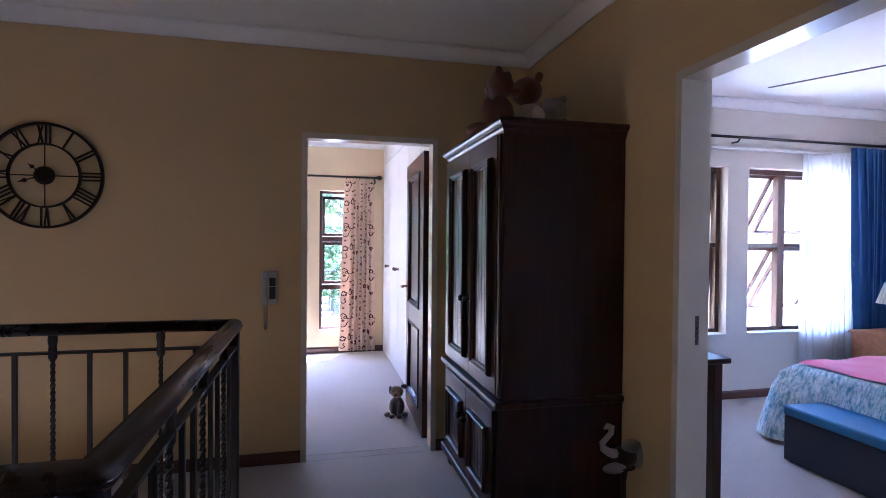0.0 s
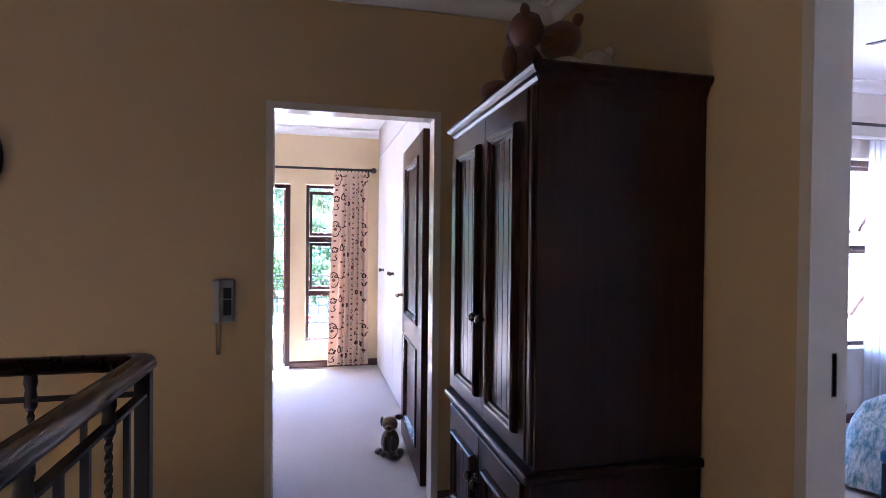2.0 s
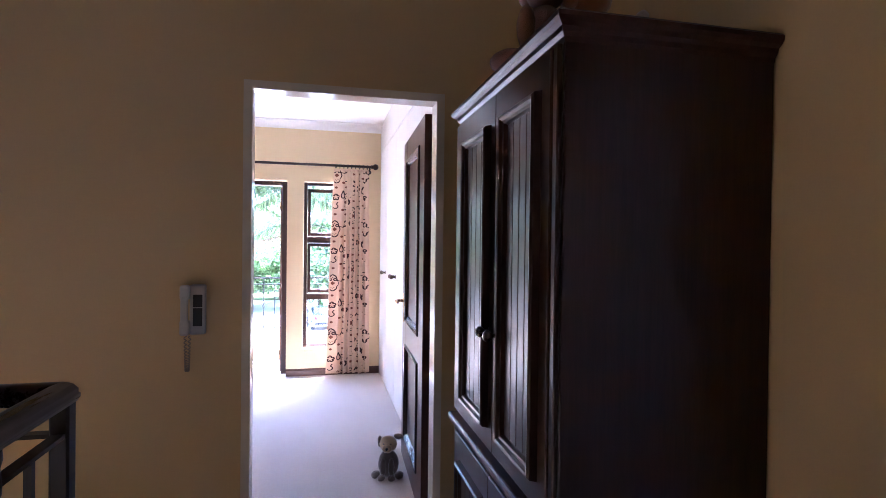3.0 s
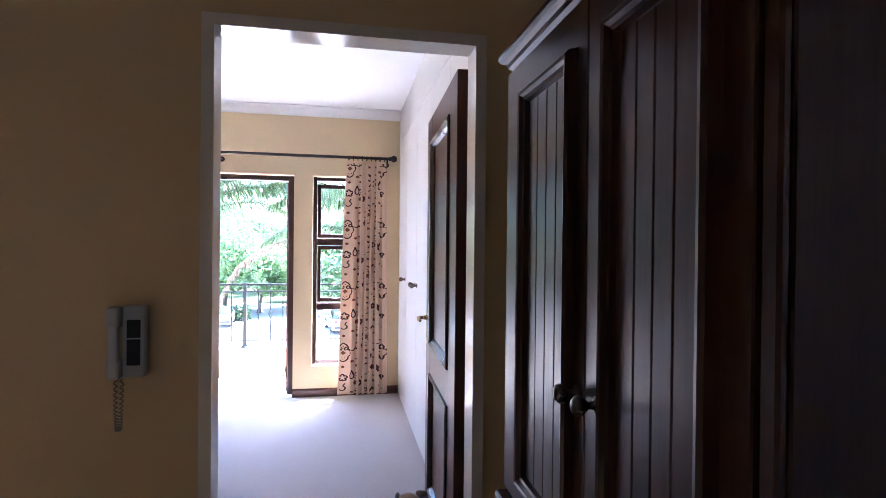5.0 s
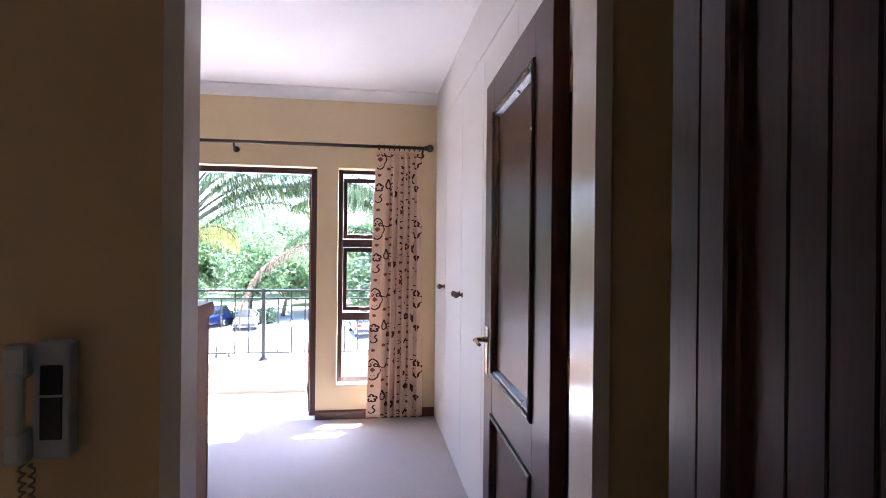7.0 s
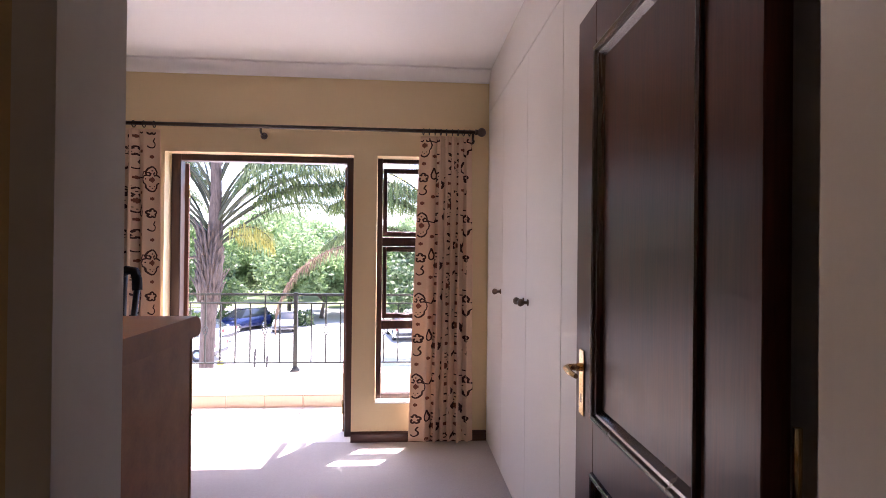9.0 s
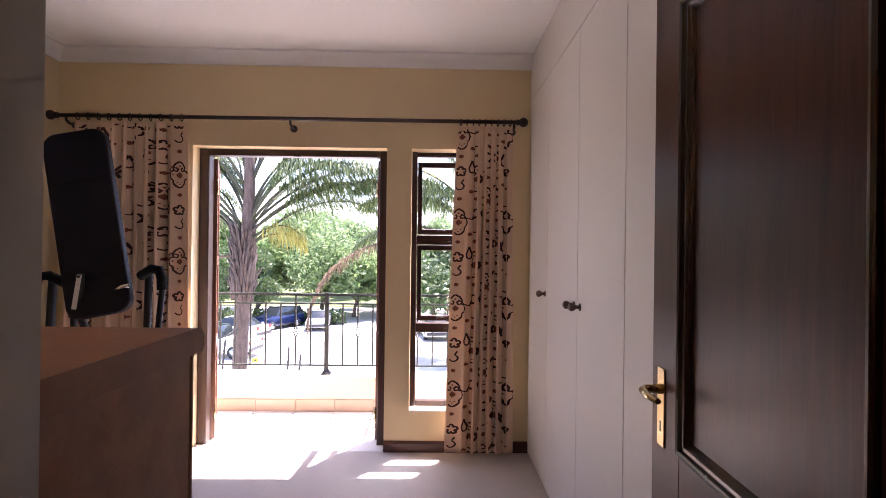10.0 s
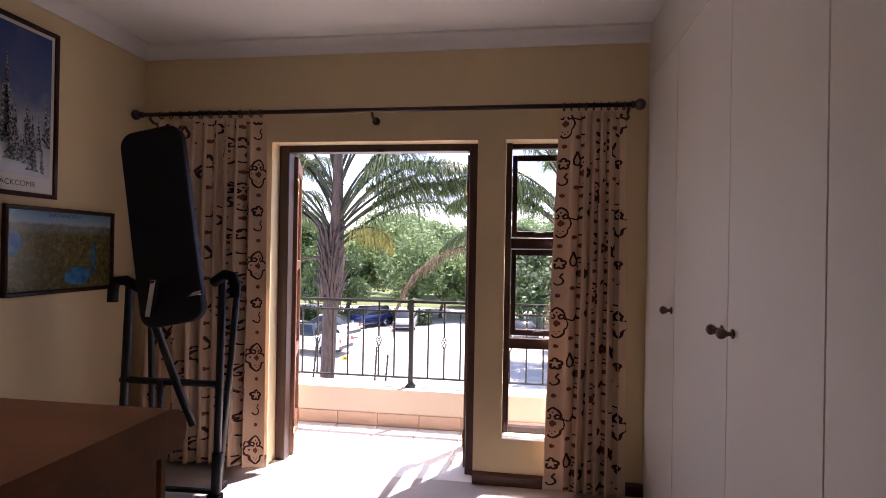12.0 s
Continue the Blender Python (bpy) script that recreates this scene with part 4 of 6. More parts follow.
for c, n in ((CUR_L, 11), (CUR_R, 9)):
    for k in range(n):
        x = c[0] + (c[1] - c[0]) * (k + 0.5) / n
        if ringm is None:
            bm = bmesh.new()
            pts = [(0, 0.021 * math.cos(2 * math.pi * i / 18), 0.021 * math.sin(2 * math.pi * i / 18)) for i in range(19)]
            tube(bm, pts, 0.0035, 6)
            ringm = part("ring", bm, M["rod"], rod)
            ringm.matrix_basis = pose(x, 0, -0.006)
        else:
            again(ringm, pose(x, 0, -0.006, 0, 0, random.uniform(-14, 14)))


# ---- study: balcony door and window ----
M["glass"] = bpy.data.materials.new("window_glass")
M["glass"].use_nodes = True
gb = M["glass"].node_tree.nodes["Principled BSDF"]
gb.inputs["Transmission Weight"].default_value, gb.inputs["Roughness"].default_value, gb.inputs["IOR"].default_value = 1.0, 0.0, 1.45
gb.inputs["Base Color"].default_value = (0.97, 0.99, 0.98, 1)


def pane(parent, x0, x1, y, z0, z1, axis="x"):
    b = (x0, x1, y - 0.002, y + 0.002, z0, z1) if axis == "x" else (y - 0.002, y + 0.002, x0, x1, z0, z1)
    p = part("pane", boxed(*b), M["glass"], parent)
    p.visible_shadow = False
    return p


FW = M["frame_wood"]
bd = thing("balcony_door", pose(0, 0, 0), "open balcony doorway in a dark reddish-brown timber frame", "door", kind="structure")
part("jamb", boxed(BDOOR[0], -0.672, 9.375, 9.455, 0.0, BDOOR[3], bevel=0.004), FW, bd)
part("jamb", boxed(0.484, BDOOR[1], 9.375, 9.455, 0.0, BDOOR[3], bevel=0.004), FW, bd)
part("head", boxed(-0.672, 0.484, 9.375, 9.455, 1.968, BDOOR[3], bevel=0.004), FW, bd)
part("threshold", boxed(BDOOR[0], BDOOR[1], ROOM_Y1, 9.49, -0.058, 0.004, bevel=0.002), M["coping"], bd, "pale sunlit threshold")
bm = bmesh.new()
box(bm, -0.10, -0.05, 9.358, 9.376, 1.964, 1.984, bevel=0.003)
part("catch", bm, M["iron"], bd, "small dark door catch")
# the leaf, swung outwards
# lighter and more orange than the frame: sunlight is put into this colour
M["leaf_wood"] = wood("sunlit_leaf_wood", (0.11, 0.036, 0.016), (0.20, 0.075, 0.034), 0.4, "z", 8, 0.1)


def balcony_leaf(m, side, label):
    """A glazed leaf hinged at its origin; side is 1 or -1, the way its room face looks."""
    LW, LH = 0.575, 1.95
    leaf = thing("balcony_door_leaf", m, label, "door", "balcony door leaves")
    y0, y1 = (-0.04, 0.0) if side > 0 else (0.0, 0.04)
    part("stile", boxed(0, 0.085, y0, y1, 0, LH, bevel=0.003), M["leaf_wood"], leaf)
    part("stile", boxed(LW - 0.085, LW, y0, y1, 0, LH, bevel=0.003), M["leaf_wood"], leaf)
    for z0, z1 in ((0.0, 0.16), (0.60, 0.66), (1.20, 1.26), (LH - 0.09, LH)):
        part("rail", boxed(0.085, LW - 0.085, y0 + 0.001, y1 - 0.001, z0, z1, bevel=0.002), M["leaf_wood"], leaf)
    for z0, z1 in ((0.16, 0.60), (0.66, 1.20), (1.26, LH - 0.09)):
        pane(leaf, 0.085, LW - 0.085, (y0 + y1) / 2, z0, z1)
    for z in (0.18, 1.75):
        bm = bmesh.new()
        yb = y0 if side > 0 else y1
        tube(bm, [(-0.004, yb, z - 0.05), (-0.004, yb, z + 0.05)], 0.007, 10)
        box(bm, 0.0, 0.03, yb - 0.0025, yb + 0.0025, z - 0.05, z + 0.05)
        part("hinge", bm, M["brass"], leaf, "brass butt hinge")


balcony_leaf(pose(-0.690, 9.462, 0.01, 0, 0, 110.5), 1, "glazed reddish-brown timber balcony door leaf standing open")
balcony_leaf(pose(0.502, 9.462, 0.01, 0, 0, 86), -1, "second glazed timber balcony door leaf standing open")

win = thing("window_1", pose(0, 0, 0), "tall narrow dark timber window with two top-hung sashes", "window", kind="structure")
WX0, WX1 = WIN[0], WIN[1]
part("jamb", boxed(WX0, WX0 + 0.035, 9.375, 9.455, WIN[2], WIN[3], bevel=0.003), FW, win)
part("jamb", boxed(WX1 - 0.035, WX1, 9.375, 9.455, WIN[2], WIN[3], bevel=0.003), FW, win)
for z0, z1 in ((WIN[2], 0.305), (0.775, 0.838), (1.378, 1.444), (1.982, WIN[3])):
    part("transom", boxed(WX0 + 0.035, WX1 - 0.035, 9.400, 9.446, z0, z1, bevel=0.003), FW, win)
pane(win, WX0 + 0.035, WX1 - 0.035, 9.415, 0.305, 0.775)
for z0, z1, tilt in ((0.842, 1.374, 4), (1.448, 1.950, 5)):
    h = z1 - z0
    m = pose(0, 9.44, z1, tilt, 0, 0)
    rails = bmesh.new()
    xa, xb = WX0 + 0.037, WX1 - 0.037
    box(rails, xa, xa + 0.030, 0, 0.035, -h, 0, bevel=0.002)
    box(rails, xb - 0.030, xb, 0, 0.035, -h, 0, bevel=0.002)
    box(rails, xa + 0.030, xb - 0.030, 0, 0.035, -h, -h + 0.036, bevel=0.002)
    box(rails, xa + 0.030, xb - 0.030, 0, 0.035, -0.036, 0, bevel=0.002)
    sash = part("sash", rails, FW, win)
    sash.matrix_basis = m
    p = pane(sash, xa + 0.030, xb - 0.030, 0.018, -h + 0.036, -0.036)
    bm = bmesh.new()
    tube(bm, [(xa + 0.14, -0.004, -h + 0.02), (xa + 0.14, -0.02, -h + 0.03), (xa + 0.20, -0.024, -h + 0.03)], 0.004, 6)
    part("stay", bm, M["iron"], sash, "dark window stay")
part("sill", boxed(WX0 - 0.0, WX1, ROOM_Y1 - 0.004, 9.375, WIN[2] - 0.0005, WIN[2] + 0.008, bevel=0.003), M["coping"], win, "pale plastered sill")


# ---- study: inversion table ----
M["pad"] = plain("navy_black_padding", (0.0050, 0.0050, 0.016), 0.62, vary=0.2, scale=9, fine=240, bump=0.12)
for nd in M["pad"].node_tree.nodes:
    if nd.type == "BSDF_PRINCIPLED":
        nd.inputs["Specular IOR Level"].default_value = 0.28
M["steel_black"] = plain("black_powder_coat", (0.009, 0.009, 0.011), 0.48, 0.0, 0.15, 12, 200, 0.06)
M["foam"] = plain("black_foam", (0.010, 0.010, 0.012), 0.8, vary=0.2, fine=220, bump=0.3)
M["chrome"] = plain("bright_chrome", (0.60, 0.60, 0.60), 0.18, 1.0, 0.05, 20, 120, 0.02)
for nd in M["foam"].node_tree.nodes:
    if nd.type == "BSDF_PRINCIPLED":
        nd.inputs["Specular IOR Level"].default_value = 0.15
inv = thing("inversion_table", pose(0, 0, 0), "folded black inversion table with tall padded backrest", "exercise equipment")
bm = bmesh.new()
box(bm, -0.172, 0.172, -0.028, 0.028, -0.505, 0.505)
bmesh.ops.bevel(bm, geom=[e for e in bm.edges if abs(e.verts[0].co.y - e.verts[1].co.y) > 0.04], offset=0.075, segments=6, affect="EDGES", profile=0.5)
for v in bm.verts:
    k = (v.co.z + 0.5)
    v.co.x *= 0.96 + 0.04 * k if v.co.z < 0 else 1.0 - 0.08 * max(0, v.co.z)
bmesh.ops.bevel(bm, geom=[e for e in bm.edges if abs(e.verts[0].co.y - e.verts[1].co.y) < 0.001 and abs(e.verts[0].co.y) > 0.02], offset=0.014, segments=3, affect="EDGES", profile=0.5)
bk = part("backrest", bm, M["pad"], inv, "navy black padded backrest")
bk.matrix_basis = pose(-0.995, 8.62, 1.462, -5, -11.5, 4)
for z in (-0.30, -0.02, 0.22):
    b2 = part("seam", boxed(-0.12, 0.12, -0.031, -0.0275, z, z + 0.006, bevel=0.002), M["foam"], bk)


def legs(name, pts, r=0.017, mat=None, label=""):
    bm = bmesh.new()
    tube(bm, pts, r, 10)
    return part(name, bm, mat or M["steel_black"], inv, label)


legs("leg", [(-1.205, 8.66, 1.16), (-1.345, 8.78, 0.02)], 0.022)
legs("leg", [(-1.150, 8.74, 1.14), (-1.245, 8.92, 0.02)])
legs("leg", [(-0.690, 8.66, 1.20), (-0.788, 8.80, 0.02)], 0.020)
legs("leg_sleeve", [(-0.767, 8.77, 0.27), (-0.784, 8.794, 0.06)], 0.028, M["plastic_dark"], "ribbed grey plastic sleeve")
legs("leg", [(-0.640, 8.72, 1.18), (-0.855, 8.94, 0.02)])
legs("crossbar", [(-1.292, 8.715, 0.645), (-0.736, 8.727, 0.645)], 0.018)
legs("crossbar", [(-1.33, 8.78, 0.05), (-0.795, 8.80, 0.05)], 0.015)
legs("adjusting_pole", [(-0.985, 8.545, 1.19), (-1.010, 8.60, 0.95), (-0.95, 8.70, 0.62), (-0.89, 8.74, 0.42)], 0.020)
legs("adjusting_pole", [(-1.055, 8.70, 0.66), (-1.055, 8.72, 0.10)], 0.016)
for s, x, y, z in ((-1, -1.215, 8.62, 1.16), (1, -0.625, 8.64, 1.20)):
    pts = [(x - s * 0.10, y, z - 0.02), (x - s * 0.03, y - 0.02, z + 0.02), (x + s * 0.015, y - 0.03, z + 0.015), (x + s * 0.03, y - 0.03, z - 0.03), (x + s * 0.032, y - 0.03, z - 0.09)]
    legs("handle", pts, 0.026, M["foam"], "black foam grip")
for x, y in ((-1.345, 8.78), (-1.245, 8.92), (-0.795, 8.80), (-0.855, 8.94)):
    part("foot", boxed(x - 0.035, x + 0.035, y - 0.03, y + 0.03, 0.002, 0.04, bevel=0.008, seg=2), M["foam"], inv)
bm = boxed(-0.012, 0.012, -0.004, 0.0, -0.09, 0.09, bevel=0.001)
lb = part("label_strip", bm, plain("white_label", (0.62, 0.62, 0.62), 0.5), inv, "white printed label strip")
lb.matrix_basis = pose(-0.990, 8.528, 1.10, -4, 6, 4)
bm = bmesh.new()
tube(bm, [(-0.80, 8.548, 1.115), (-0.765, 8.546, 1.13), (-0.735, 8.55, 1.135)], 0.012, 8)
part("buckle", bm, M["chrome"], inv, "bright metal buckle")


# ---- study: framed posters ----
def poster_frame(name, y0, y1, z0, z1, label, w=0.022):
    ob = thing(name, pose(ROOM_X0, 0, 0), label, "framed poster")
    pl = lambda u, z, h: Vector((h, u, z))
    bm = frame_loops(bmesh.new(), y0, y1, z0, z1, [(0.0, 0.0005), (0.0, 0.020), (0.004, 0.023), (w - 0.006, 0.021), (w, 0.016), (w, 0.010)], pl)
    part("frame", bm, M["dark_wood_x"], ob, "dark wooden frame")
    return ob


def text_on(parent, words, y, z, size, mat, h=0.0145):
    cu = bpy.data.curves.new("lettering", "FONT")
    cu.body, cu.size, cu.align_x, cu.align_y = words, size, "CENTER", "CENTER"
    cu.extrude = 0.0002
    cu.materials.append(mat)
    ob = new("lettering", cu)
    ob.parent = parent
    ob.matrix_basis = pose(h, y, z, 90, 0, 90)
    return ob


def picture_material(name, stops, warp, scale, axis="Z", lo=0.0, hi=1.0, speck=None):
    n = Nodes(name)
    c = n.add("ShaderNodeTexCoord")
    sep = n.add("ShaderNodeSeparateXYZ")
    n.link(c.outputs["Object"], sep.inputs[0])
    nz = n.noise(scale, 6, (1, 1, 1), 0.6)
    mr = n.add("ShaderNodeMapRange")
    mr.inputs["From Min"].default_value, mr.inputs["From Max"].default_value = lo, hi
    n.link(sep.outputs[axis], mr.inputs["Value"])
    sub = n.add("ShaderNodeMath")
    sub.operation = "SUBTRACT"
    n.link(nz, sub.inputs[0])
    sub.inputs[1].default_value = 0.5
    mul = n.add("ShaderNodeMath")
    mul.operation = "MULTIPLY_ADD"
    n.link(sub.outputs[0], mul.inputs[0])
    mul.inputs[1].default_value = warp
    n.link(mr.outputs[0], mul.inputs[2])
    col = n.ramp(mul.outputs[0], stops)
    if speck:
        col = n.mix(n.ramp(n.noise(speck[0], 5, (1, 1, 1), 0.7), [(0.45, (0, 0, 0)), (0.62, (1, 1, 1))]), col, speck[1])
    n.link(col, n.bsdf.inputs["Base Color"])
    n.bsdf.inputs["Roughness"].default_value = 0.25
    return n.mat


M["mat_board"] = plain("white_poster_border", (0.66, 0.64, 0.62), 0.4, vary=0.03, bump=0.01)
ink = plain("dark_ink", (0.03, 0.03, 0.035), 0.6, bump=0)
p1 = poster_frame("framed_poster", 8.115, 8.605, 1.588, 2.440, "framed ski poster of snowy conifers under a deep blue sky")
part("sheet", boxed(0.002, 0.011, 8.135, 8.585, 1.608, 2.42), M["mat_board"], p1)
M["ski"] = picture_material("snow_scene_print", [(0.0, (0.55, 0.58, 0.66)), (0.30, (0.42, 0.46, 0.56)), (0.48, (0.20, 0.24, 0.34)), (0.60, (0.09, 0.13, 0.28)), (1.0, (0.03, 0.06, 0.22))], 0.35, 9, "Z", 1.69, 2.40)
part("picture", boxed(0.0112, 0.0125, 8.155, 8.565, 1.69, 2.40), M["ski"], p1, "blue and white winter scene")
M["conifer"] = picture_material("conifer_print", [(0.0, (0.03, 0.04, 0.06)), (1.0, (0.05, 0.06, 0.09))], 0.2, 30, "Z", 1.69, 2.4, (70, (0.55, 0.57, 0.62)))
rng = random.Random(4)
bm = bmesh.new()
for k in range(26):
    cy = rng.uniform(8.165, 8.555)
    hh = rng.uniform(0.10, 0.26) if cy > 8.36 else rng.uniform(0.22, 0.52)
    zb = rng.uniform(1.70, 1.86)
    hh = min(hh, 2.385 - zb)
    n = int(hh / 0.022)
    x = 0.0128 + k * 0.00002
    for i in range(n):
        za = zb + hh * i / n
        w = max(0.004, 0.15 * hh * (1 - i / n) * rng.uniform(0.75, 1.15))
        a, b = max(8.156, cy - w), min(8.564, cy + w)
        bm.faces.new([bm.verts.new(p) for p in ((x, a, za), (x, b, za - 0.004), (x, cy + rng.uniform(-0.004, 0.004), za + hh / n * 1.9))])
part("printed_forest", bm, M["conifer"], p1, "dark snow-covered conifers")
text_on(p1, "BLACKCOMB", 8.37, 1.649, 0.038, ink, 0.0115)
p2 = poster_frame("framed_poster", 8.323, 9.003, 1.10, 1.545, "framed aerial landscape poster of coast and blue bay")


def aerial_material():
    """A bird's-eye print: olive land, blue water in warped patches, hazy hills and a pale sky."""
    n = Nodes("aerial_landscape_print")
    tc = n.add("ShaderNodeTexCoord")
    sep = n.add("ShaderNodeSeparateXYZ")
    n.link(tc.outputs["Object"], sep.inputs[0])
    u, v = n.add("ShaderNodeMapRange"), n.add("ShaderNodeMapRange")
    for node, axis, lo, hi in ((u, "Y", 8.34, 8.986), (v, "Z", 1.118, 1.527)):
        node.inputs["From Min"].default_value, node.inputs["From Max"].default_value = lo, hi
        n.link(sep.outputs[axis], node.inputs["Value"])

    def calc(op, a, b):
        m = n.add("ShaderNodeMath")
        m.operation = op
        for sock, val in zip(m.inputs, (a, b)):
            if hasattr(val, "is_linked"):
                n.link(val, sock)
            else:
                sock.default_value = val
        return m.outputs[0]

    warp = calc("MULTIPLY", calc("SUBTRACT", n.noise(14, 6, (1, 1, 1), 0.65), 0.5), 0.9)

    def patch(cu, cv, ru, rv):
        du = calc("POWER", calc("ABSOLUTE", calc("DIVIDE", calc("SUBTRACT", u.outputs[0], cu), ru), 0.0), 2.0)
        dv = calc("POWER", calc("ABSOLUTE", calc("DIVIDE", calc("SUBTRACT", v.outputs[0], cv), rv), 0.0), 2.0)
        return n.ramp(calc("SUBTRACT", calc("ADD", 0.55, warp), calc("MULTIPLY", calc("ADD", du, dv), 0.5)), [(0.02, (0, 0, 0)), (0.10, (1, 1, 1))])

    land = n.ramp(n.noise(40, 6, (1, 1, 1), 0.7), [(0.30, (0.035, 0.045, 0.015)), (0.48, (0.11, 0.10, 0.035)), (0.60, (0.20, 0.16, 0.07)), (0.72, (0.30, 0.27, 0.18))])
    water = n.ramp(n.noise(18, 4), [(0.35, (0.012, 0.085, 0.30)), (0.65, (0.06, 0.25, 0.46))])
    col = n.mix(patch(0.64, 0.17, 0.13, 0.12), land, water)
    col = n.mix(patch(0.03, 0.60, 0.09, 0.17), col, water)
    col = n.mix(patch(0.80, 0.40, 0.022, 0.22), col, water)
    far = calc("ADD", v.outputs[0], calc("MULTIPLY", warp, 0.10))
    hills = n.ramp(n.noise(30, 5), [(0.35, (0.10, 0.13, 0.13)), (0.65, (0.24, 0.25, 0.20))])
    col = n.mix(n.ramp(far, [(0.70, (0, 0, 0)), (0.76, (1, 1, 1))]), col, hills)
    col = n.mix(n.ramp(far, [(0.82, (0, 0, 0)), (0.85, (1, 1, 1))]), col, n.ramp(v.outputs[0], [(0.82, (0.36, 0.46, 0.52)), (1.0, (0.10, 0.26, 0.46))]))
    n.link(col, n.bsdf.inputs["Base Color"])
    n.bsdf.inputs["Roughness"].default_value = 0.25
    return n.mat


part("picture", boxed(0.002, 0.0115, 8.34, 8.986, 1.118, 1.527), aerial_material(), p2, "olive coast, blue bay and hazy hills")
text_on(p2, "SAN FRANCISCO", 8.665, 1.505, 0.026, ink, 0.0121)


# ---- bedroom ----
BY, BED_X1, BED_Y0, BCEIL = 6.56, 6.30, 2.2, 2.68
BW1, BW2 = (3.28, 4.225, 0.58, 2.085), (4.45, 5.62, 0.58, 2.085)
structure("wall_bedroom_north", wall_along_x(BED_X0, BED_X1 + 0.22, BY, BY + 0.22, -4.5, 2.9, [BW1, BW2]), M["wall_bed"], "pale bedroom wall with two windows", "wall")
# unseen opening in the east wall, added to let more daylight in
structure("wall_bedroom_east", wall_along_y(BED_Y0 - 0.12, BY, BED_X1, BED_X1 + 0.22, -0.3, 2.9, [(4.2, 5.25, 0.90, 1.75)]), M["wall_bed"], "plain pale bedroom wall", "wall")
structure("wall_bedroom_south", wall_along_x(BED_X0, BED_X1, BED_Y0 - 0.12, BED_Y0, -0.3, 2.9), M["wall_bed"], "plain pale bedroom wall", "wall")
structure("floor_bedroom", boxed(HALL_X1, BED_X1, BED_Y0, BY, -0.25, 0.002), M["carpet"], "grey beige carpet in the bedroom", "floor")
structure("ceiling_bedroom", boxed(BED_X0, BED_X1, BED_Y0, BY, BCEIL, BCEIL + 0.1), M["white"], "white bedroom ceiling", "ceiling")
bm = boxed(-2.9, 2.32, -0.7, 9.49, 2.9, 3.0)
# this half runs on as an unseen eave, added to dim the bedroom
box(bm, 2.32, 6.6, -0.7, 7.85, 2.9, 3.0)
structure("roof_slab", bm, M["white"], "plain slab closing the storey above, eave added for shade", "roof")
cornice("cornice_bedroom_north", "x", BED_X0, BED_X1, BY, BCEIL, -1, "white coved cornice above the bedroom windows")
skirting("skirting_bedroom_north", "x", BED_X0, BED_X1, BY, -1)


M["sash_wood"] = wood("brown_sash_wood", (0.065, 0.026, 0.015), (0.14, 0.058, 0.033), 0.38, "z", 8, 0.1)


def bedroom_window(name, w, mullions, open_sashes):
    ob = thing(name, pose(0, 0, 0), "dark timber bedroom window with top-hung sashes standing open", "window", kind="structure")
    x0, x1, z0, z1 = w
    y0, y1 = BY + 0.09, BY + 0.16
    part("jamb", boxed(x0, x0 + 0.045, y0, y1, z0, z1, bevel=0.003), M["sash_wood"], ob)
    part("jamb", boxed(x1 - 0.045, x1, y0, y1, z0, z1, bevel=0.003), M["sash_wood"], ob)
    part("head", boxed(x0 + 0.045, x1 - 0.045, y0, y1, z1 - 0.045, z1, bevel=0.003), M["sash_wood"], ob)
    part("bottom_rail", boxed(x0 + 0.045, x1 - 0.045, y0, y1, z0, z0 + 0.045, bevel=0.003), M["sash_wood"], ob)
    xs = [x0 + 0.045] + [v for m in mullions for v in (m - 0.04, m + 0.04)] + [x1 - 0.045]
    for m in mullions:
        part("mullion", boxed(m - 0.04, m + 0.04, y0, y1, z0 + 0.045, z1 - 0.045, bevel=0.003), M["sash_wood"], ob)
    zm = (z0 + z1) / 2 + 0.05
    for a, b in zip(xs[::2], xs[1::2]):
        part("transom", boxed(a, b, y0, y1, zm - 0.02, zm + 0.02, bevel=0.003), M["sash_wood"], ob)
        for za, zb in ((z0 + 0.047, zm - 0.022), (zm + 0.022, z1 - 0.047)):
            h = zb - za
            bm = bmesh.new()
            box(bm, a + 0.003, a + 0.035, 0, 0.03, -h, 0)
            box(bm, b - 0.035, b - 0.003, 0, 0.03, -h, 0)
            box(bm, a + 0.035, b - 0.035, 0, 0.03, -h, -h + 0.035)
            box(bm, a + 0.035, b - 0.035, 0, 0.03, -0.035, 0)
            s = part("sash", bm, M["sash_wood"], ob)
            s.matrix_basis = pose(0, y1 - 0.03, zb, open_sashes, 0, 0)
            pane(s, a + 0.035, b - 0.035, 0.015, -h + 0.035, -0.035)
            if open_sashes > 5:
                bm = bmesh.new()
                tube(bm, [(a + 0.02, 0.0, -h + 0.03), (a + 0.02, -0.22, -h + 0.10)], 0.006, 6)
                part("stay", bm, M["iron"], s, "dark window stay")
    part("sill", boxed(x0, x1, BY - 0.02, y0, z0 - 0.0005, z0 + 0.012, bevel=0.003), M["coping"], ob, "white painted sill")


bedroom_window("window_2", BW1, [], 4)
bedroom_window("window_3", BW2, [4.905], 32)

